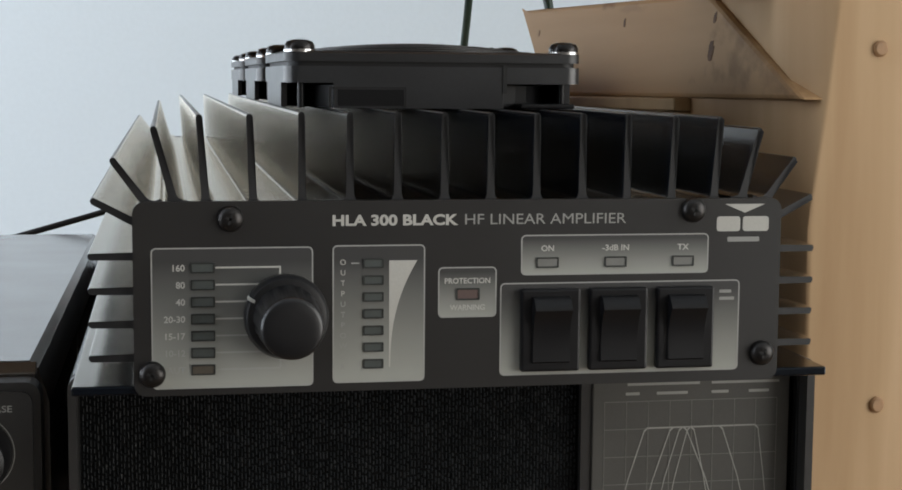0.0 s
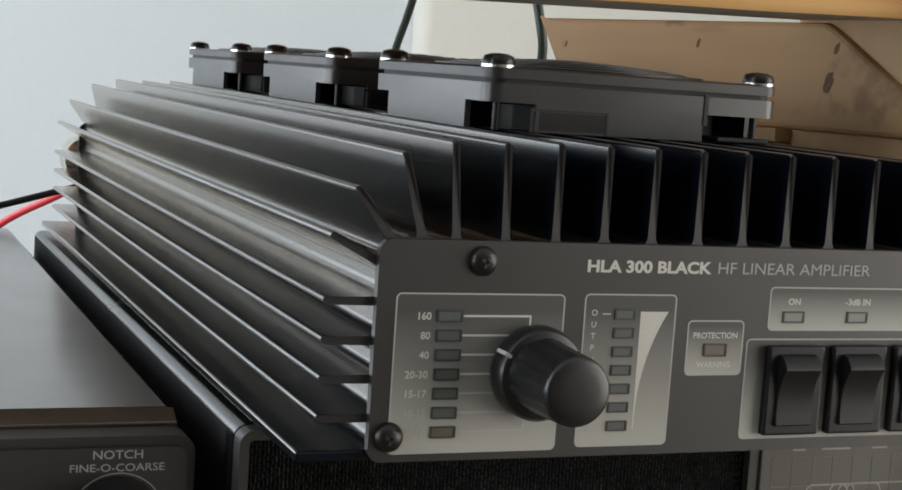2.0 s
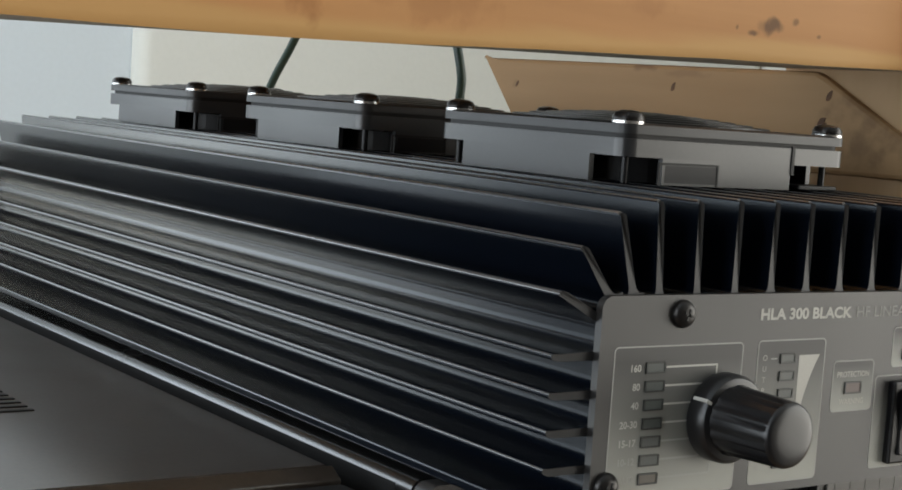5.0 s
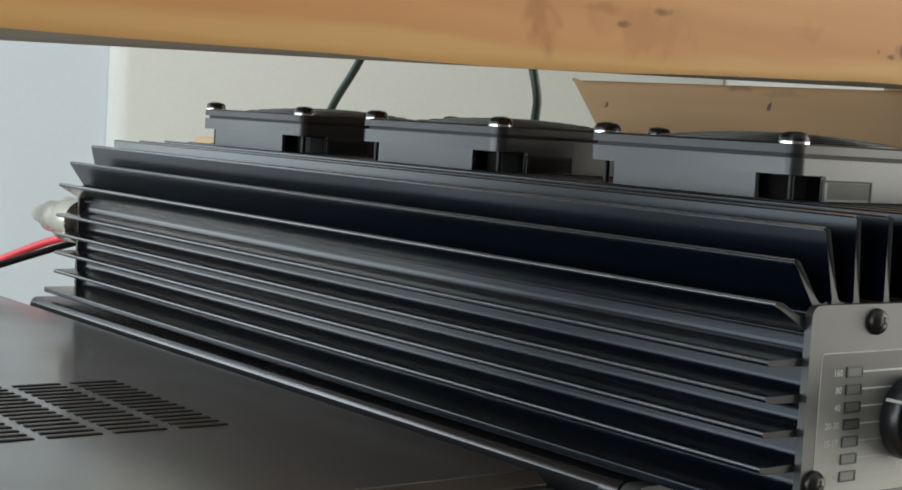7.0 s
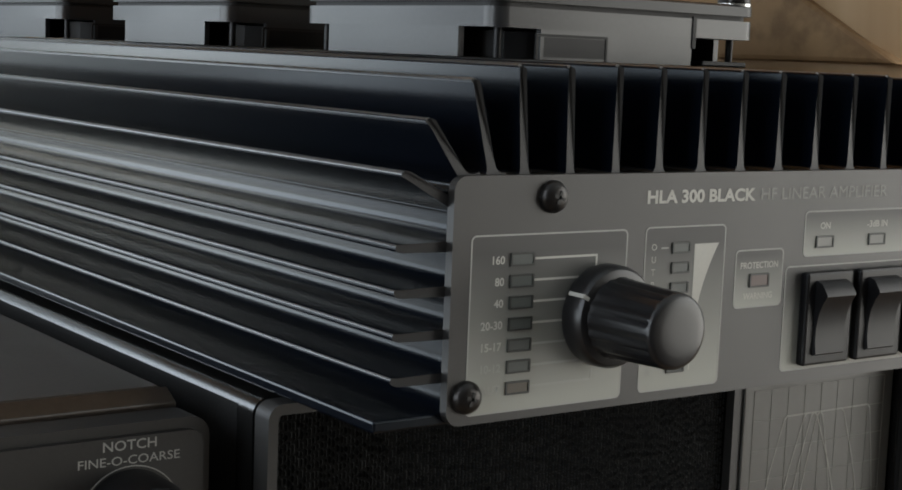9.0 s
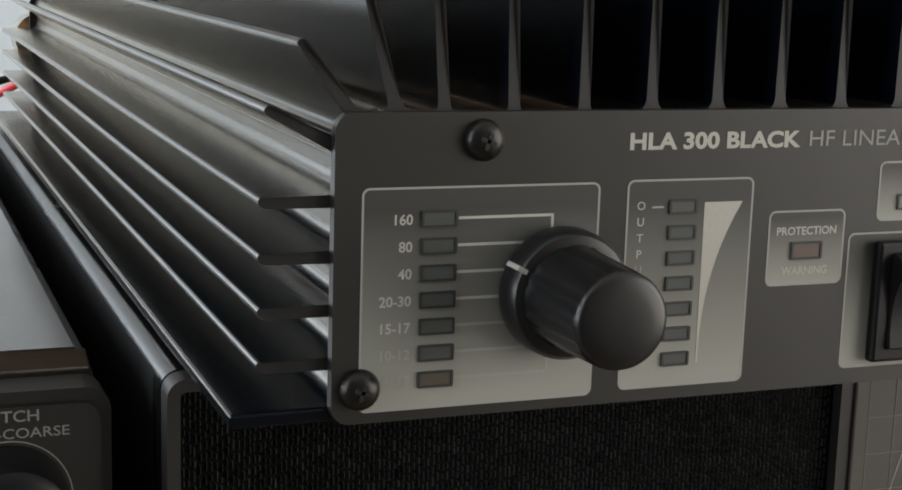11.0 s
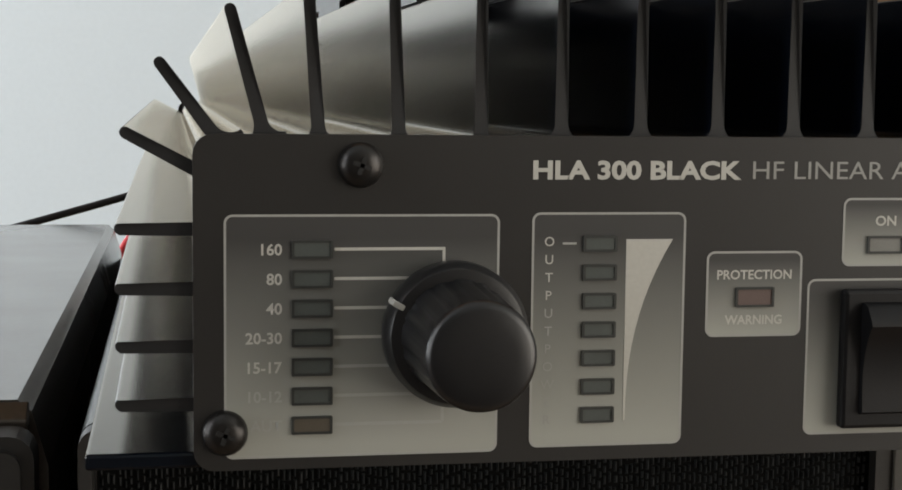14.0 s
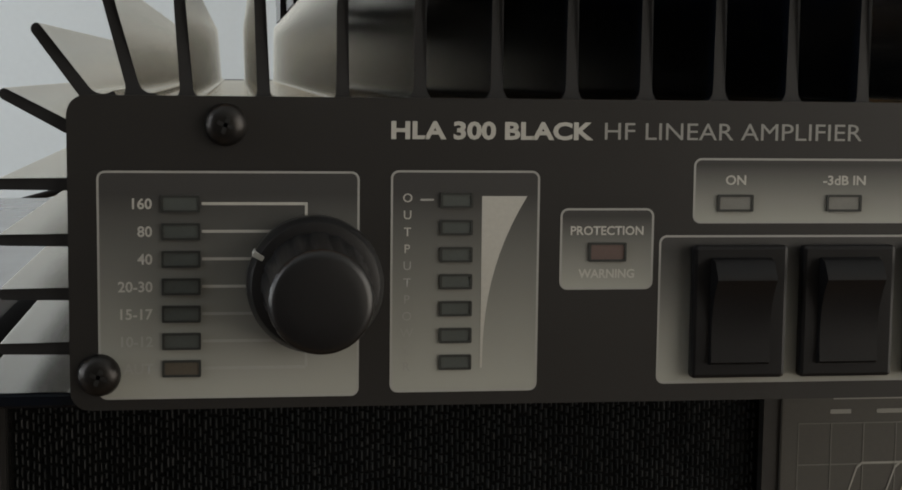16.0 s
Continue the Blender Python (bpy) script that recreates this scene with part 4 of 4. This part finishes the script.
for gx, gw in ((0.0535, 0.0210), (0.0780, 0.0200)):
    chart_bar(gx, gx + gw, H - 0.0086, H - 0.0079)
for gx, gw in ((0.0530, 0.004), (0.0620, 0.009), (0.078, 0.005), (0.089, 0.006)):
    chart_bar(gx, gx + gw, H - 0.0113, H - 0.0105)
x0, x1, zb, top = 0.0470, 0.0975, H - 0.060, H - 0.0131
for k in range(9):
    x = x0 + (x1 - x0) * k / 8
    chart_bar(x - 0.0001, x + 0.0001, zb, top, CHART_GRID)
for k in range(7):
    z = top - (top - zb) * k / 6
    chart_bar(x0, x1, z - 0.0001, z + 0.0001, CHART_GRID)
for a, b, c, d in ((0.0490, 0.0590, 0.0915, 0.0965), (0.0560, 0.0665, 0.0810, 0.0915), (0.0600, 0.0692, 0.0704, 0.0830), (0.0635, 0.0716, 0.0726, 0.0800)):
    pts = [(a, zb + 0.004), (a + (b - a) * 0.5, top - 0.022), (b - 0.0006, top - 0.0085), (b + 0.0004, top - 0.0076), (c - 0.0004, top - 0.0076), (c + 0.0006, top - 0.0085), (c + (d - c) * 0.5, top - 0.022), (d, zb + 0.004)]
    chart_curve(pts, 0.00008 + a * 0.002 - 0.0001)

# ---- filter unit beside the loudspeaker ----
unit = thing("filter_unit", "brownish black radio filter unit with slotted top and a control knob", "radio unit", (0, 0, DESK_Z))
part("case", extrude_y([(-0.40, 0.006), (-0.1035, 0.006), (-0.1035, H - 0.012), (-0.1062, H - 0.0025), (-0.1085, H - 0.0004), (-0.395, H - 0.0004), (-0.40, H - 0.005)], 0.0595, 0.415), CASE_BROWN, unit)
for fx in (-0.38, -0.125):
    for fy in (0.08, 0.38):
        part("foot", lathe([(0.008, 0.0), (0.008, 0.0062), (0.006, 0.0065)], 16, "z"), KNOB, unit, at=(fx, fy, 0))
bm = board_bm([(0.0594, H - 0.0006), (0.0548, H - 0.0030), (0.0548, H - 0.0046), (0.0594, H - 0.0046)][::-1], -0.398, -0.1065, 0.0003)
part("front_trim", bm, CASE_BROWN, unit, "bevelled strip along the top front edge")
part("inner_frame", box_bm(-0.397, -0.107, 0.0525, 0.0594, 0.008, H - 0.0060), RECESS, unit)
part("front_frame", plate(-0.3985, -0.1045, 0.008, H - 0.0034, 0.004, 0.044, 0.0525), FACE_BLACK, unit)
face = part("front_face", plate(-0.396, -0.1065, 0.010, H - 0.0056, 0.003, 0.0425, 0.0445), FACE_BLACK, unit)
# slots in the case top, in columns
slot_bm = box_bm(-0.0072, 0.0072, -0.0009, 0.0009, -0.0004, 0.0002, 0.0001, 1)
slot0 = part("vent_slot", slot_bm, RECESS, unit, at=(-0.158, 0.2045, H - 0.0003))
for col in range(4):
    for k in range(15):
        if col or k:
            o = slot0.copy()
            scene.collection.objects.link(o)
            o.location = (-0.158 - col * 0.0178, 0.2045 - k * 0.005, H - 0.0003)
lettering("NOTCH", -0.1218, H - 0.0080, 0.0019, 0.04242, PRINT_DIM, face, width=0.0108, align="CENTER", weight=0.01)
lettering("FINE-O-COARSE", -0.1218, H - 0.0108, 0.0017, 0.04242, PRINT_DIM, face, width=0.0205, align="CENTER", weight=0.005)
part("control_knob", lathe([(0.0097, 0.0425), (0.0097, 0.036), (0.0088, 0.0315), (0.0076, 0.0305), (0.004, 0.0302)], 40), SWITCH, unit, "round black control knob", True, (-0.1215, 0, H - 0.0216))
bm = bmesh.new()
ring_between(bm, [[(r * math.cos(radians(a)), y, r * math.sin(radians(a))) for a in range(0, 360, 6)] for r, y in ((0.01045, 0.0426), (0.01045, 0.04242), (0.01025, 0.04242), (0.01025, 0.0426))])
part("dial_ring", bm, PRINT_DIM, face, "thin pale ring round the knob", at=(-0.1215, 0, H - 0.0216))
part("push_button", box_bm(-0.151, -0.143, 0.0385, 0.0425, H - 0.030, H - 0.0245, 0.0006), SWITCH, unit, "square black push button")

# ---- cables and plug behind ----
def cable(name, label, pts, r, m):
    return tagged(link_mesh(name, tube_bm(pts, r), m, True), label, "cable", "cables behind the amplifier")


cable("earth_cable", "dark green cable hanging down behind the amplifier", [(0.080, 0.40, 0.15), (0.0845, 0.4406, 0.1125), (0.0876, 0.469, 0.0890), (0.09, 0.49, 0.06), (0.09, 0.50, 0.0), (0.06, 0.52, DESK_Z + 0.003)], 0.0021, CABLE_GREEN)
cable("antenna_cable", "dark green cable hanging behind the shelf brace", [(0.090, 0.33, 0.16), (0.0975, 0.315, 0.1085), (0.101, 0.317, 0.085), (0.102, 0.33, 0.03), (0.09, 0.46, DESK_Z + 0.003)], 0.0021, CABLE_GREEN)
cable("supply_cable_black", "thin black supply cable behind the amplifier", [(-0.42, 0.43, DESK_Z + 0.003), (-0.34, 0.434, -0.062), (-0.25, 0.437, -0.033), (-0.12, 0.442, 0.0039), (-0.06, 0.445, 0.0205), (0.0, 0.447, 0.034), (0.06, 0.44, 0.03), (0.06, 0.402, 0.025)], 0.0016, CABLE_BLACK)
cable("supply_cable_red", "bright red supply cable behind the amplifier", [(-0.16, 0.58, DESK_Z + 0.003), (-0.12, 0.56, -0.05), (-0.103, 0.54, -0.016), (-0.077, 0.50, 0.0065), (-0.0594, 0.46, 0.0211), (-0.045, 0.403, 0.027)], 0.0019, CABLE_RED)
plug = thing("coaxial_plug", "nickel coaxial plug screwed into the rear of the amplifier", "plug", (-0.0765, LENGTH + 0.0022, 0.0325))
part("barrel", lathe([(0.0055, 0.0), (0.0096, 0.001), (0.0099, 0.017), (0.0092, 0.019), (0.0072, 0.0185), (0.0072, 0.036), (0.0055, 0.039), (0.004, 0.052)], 28), NICKEL, plug, smooth=True)
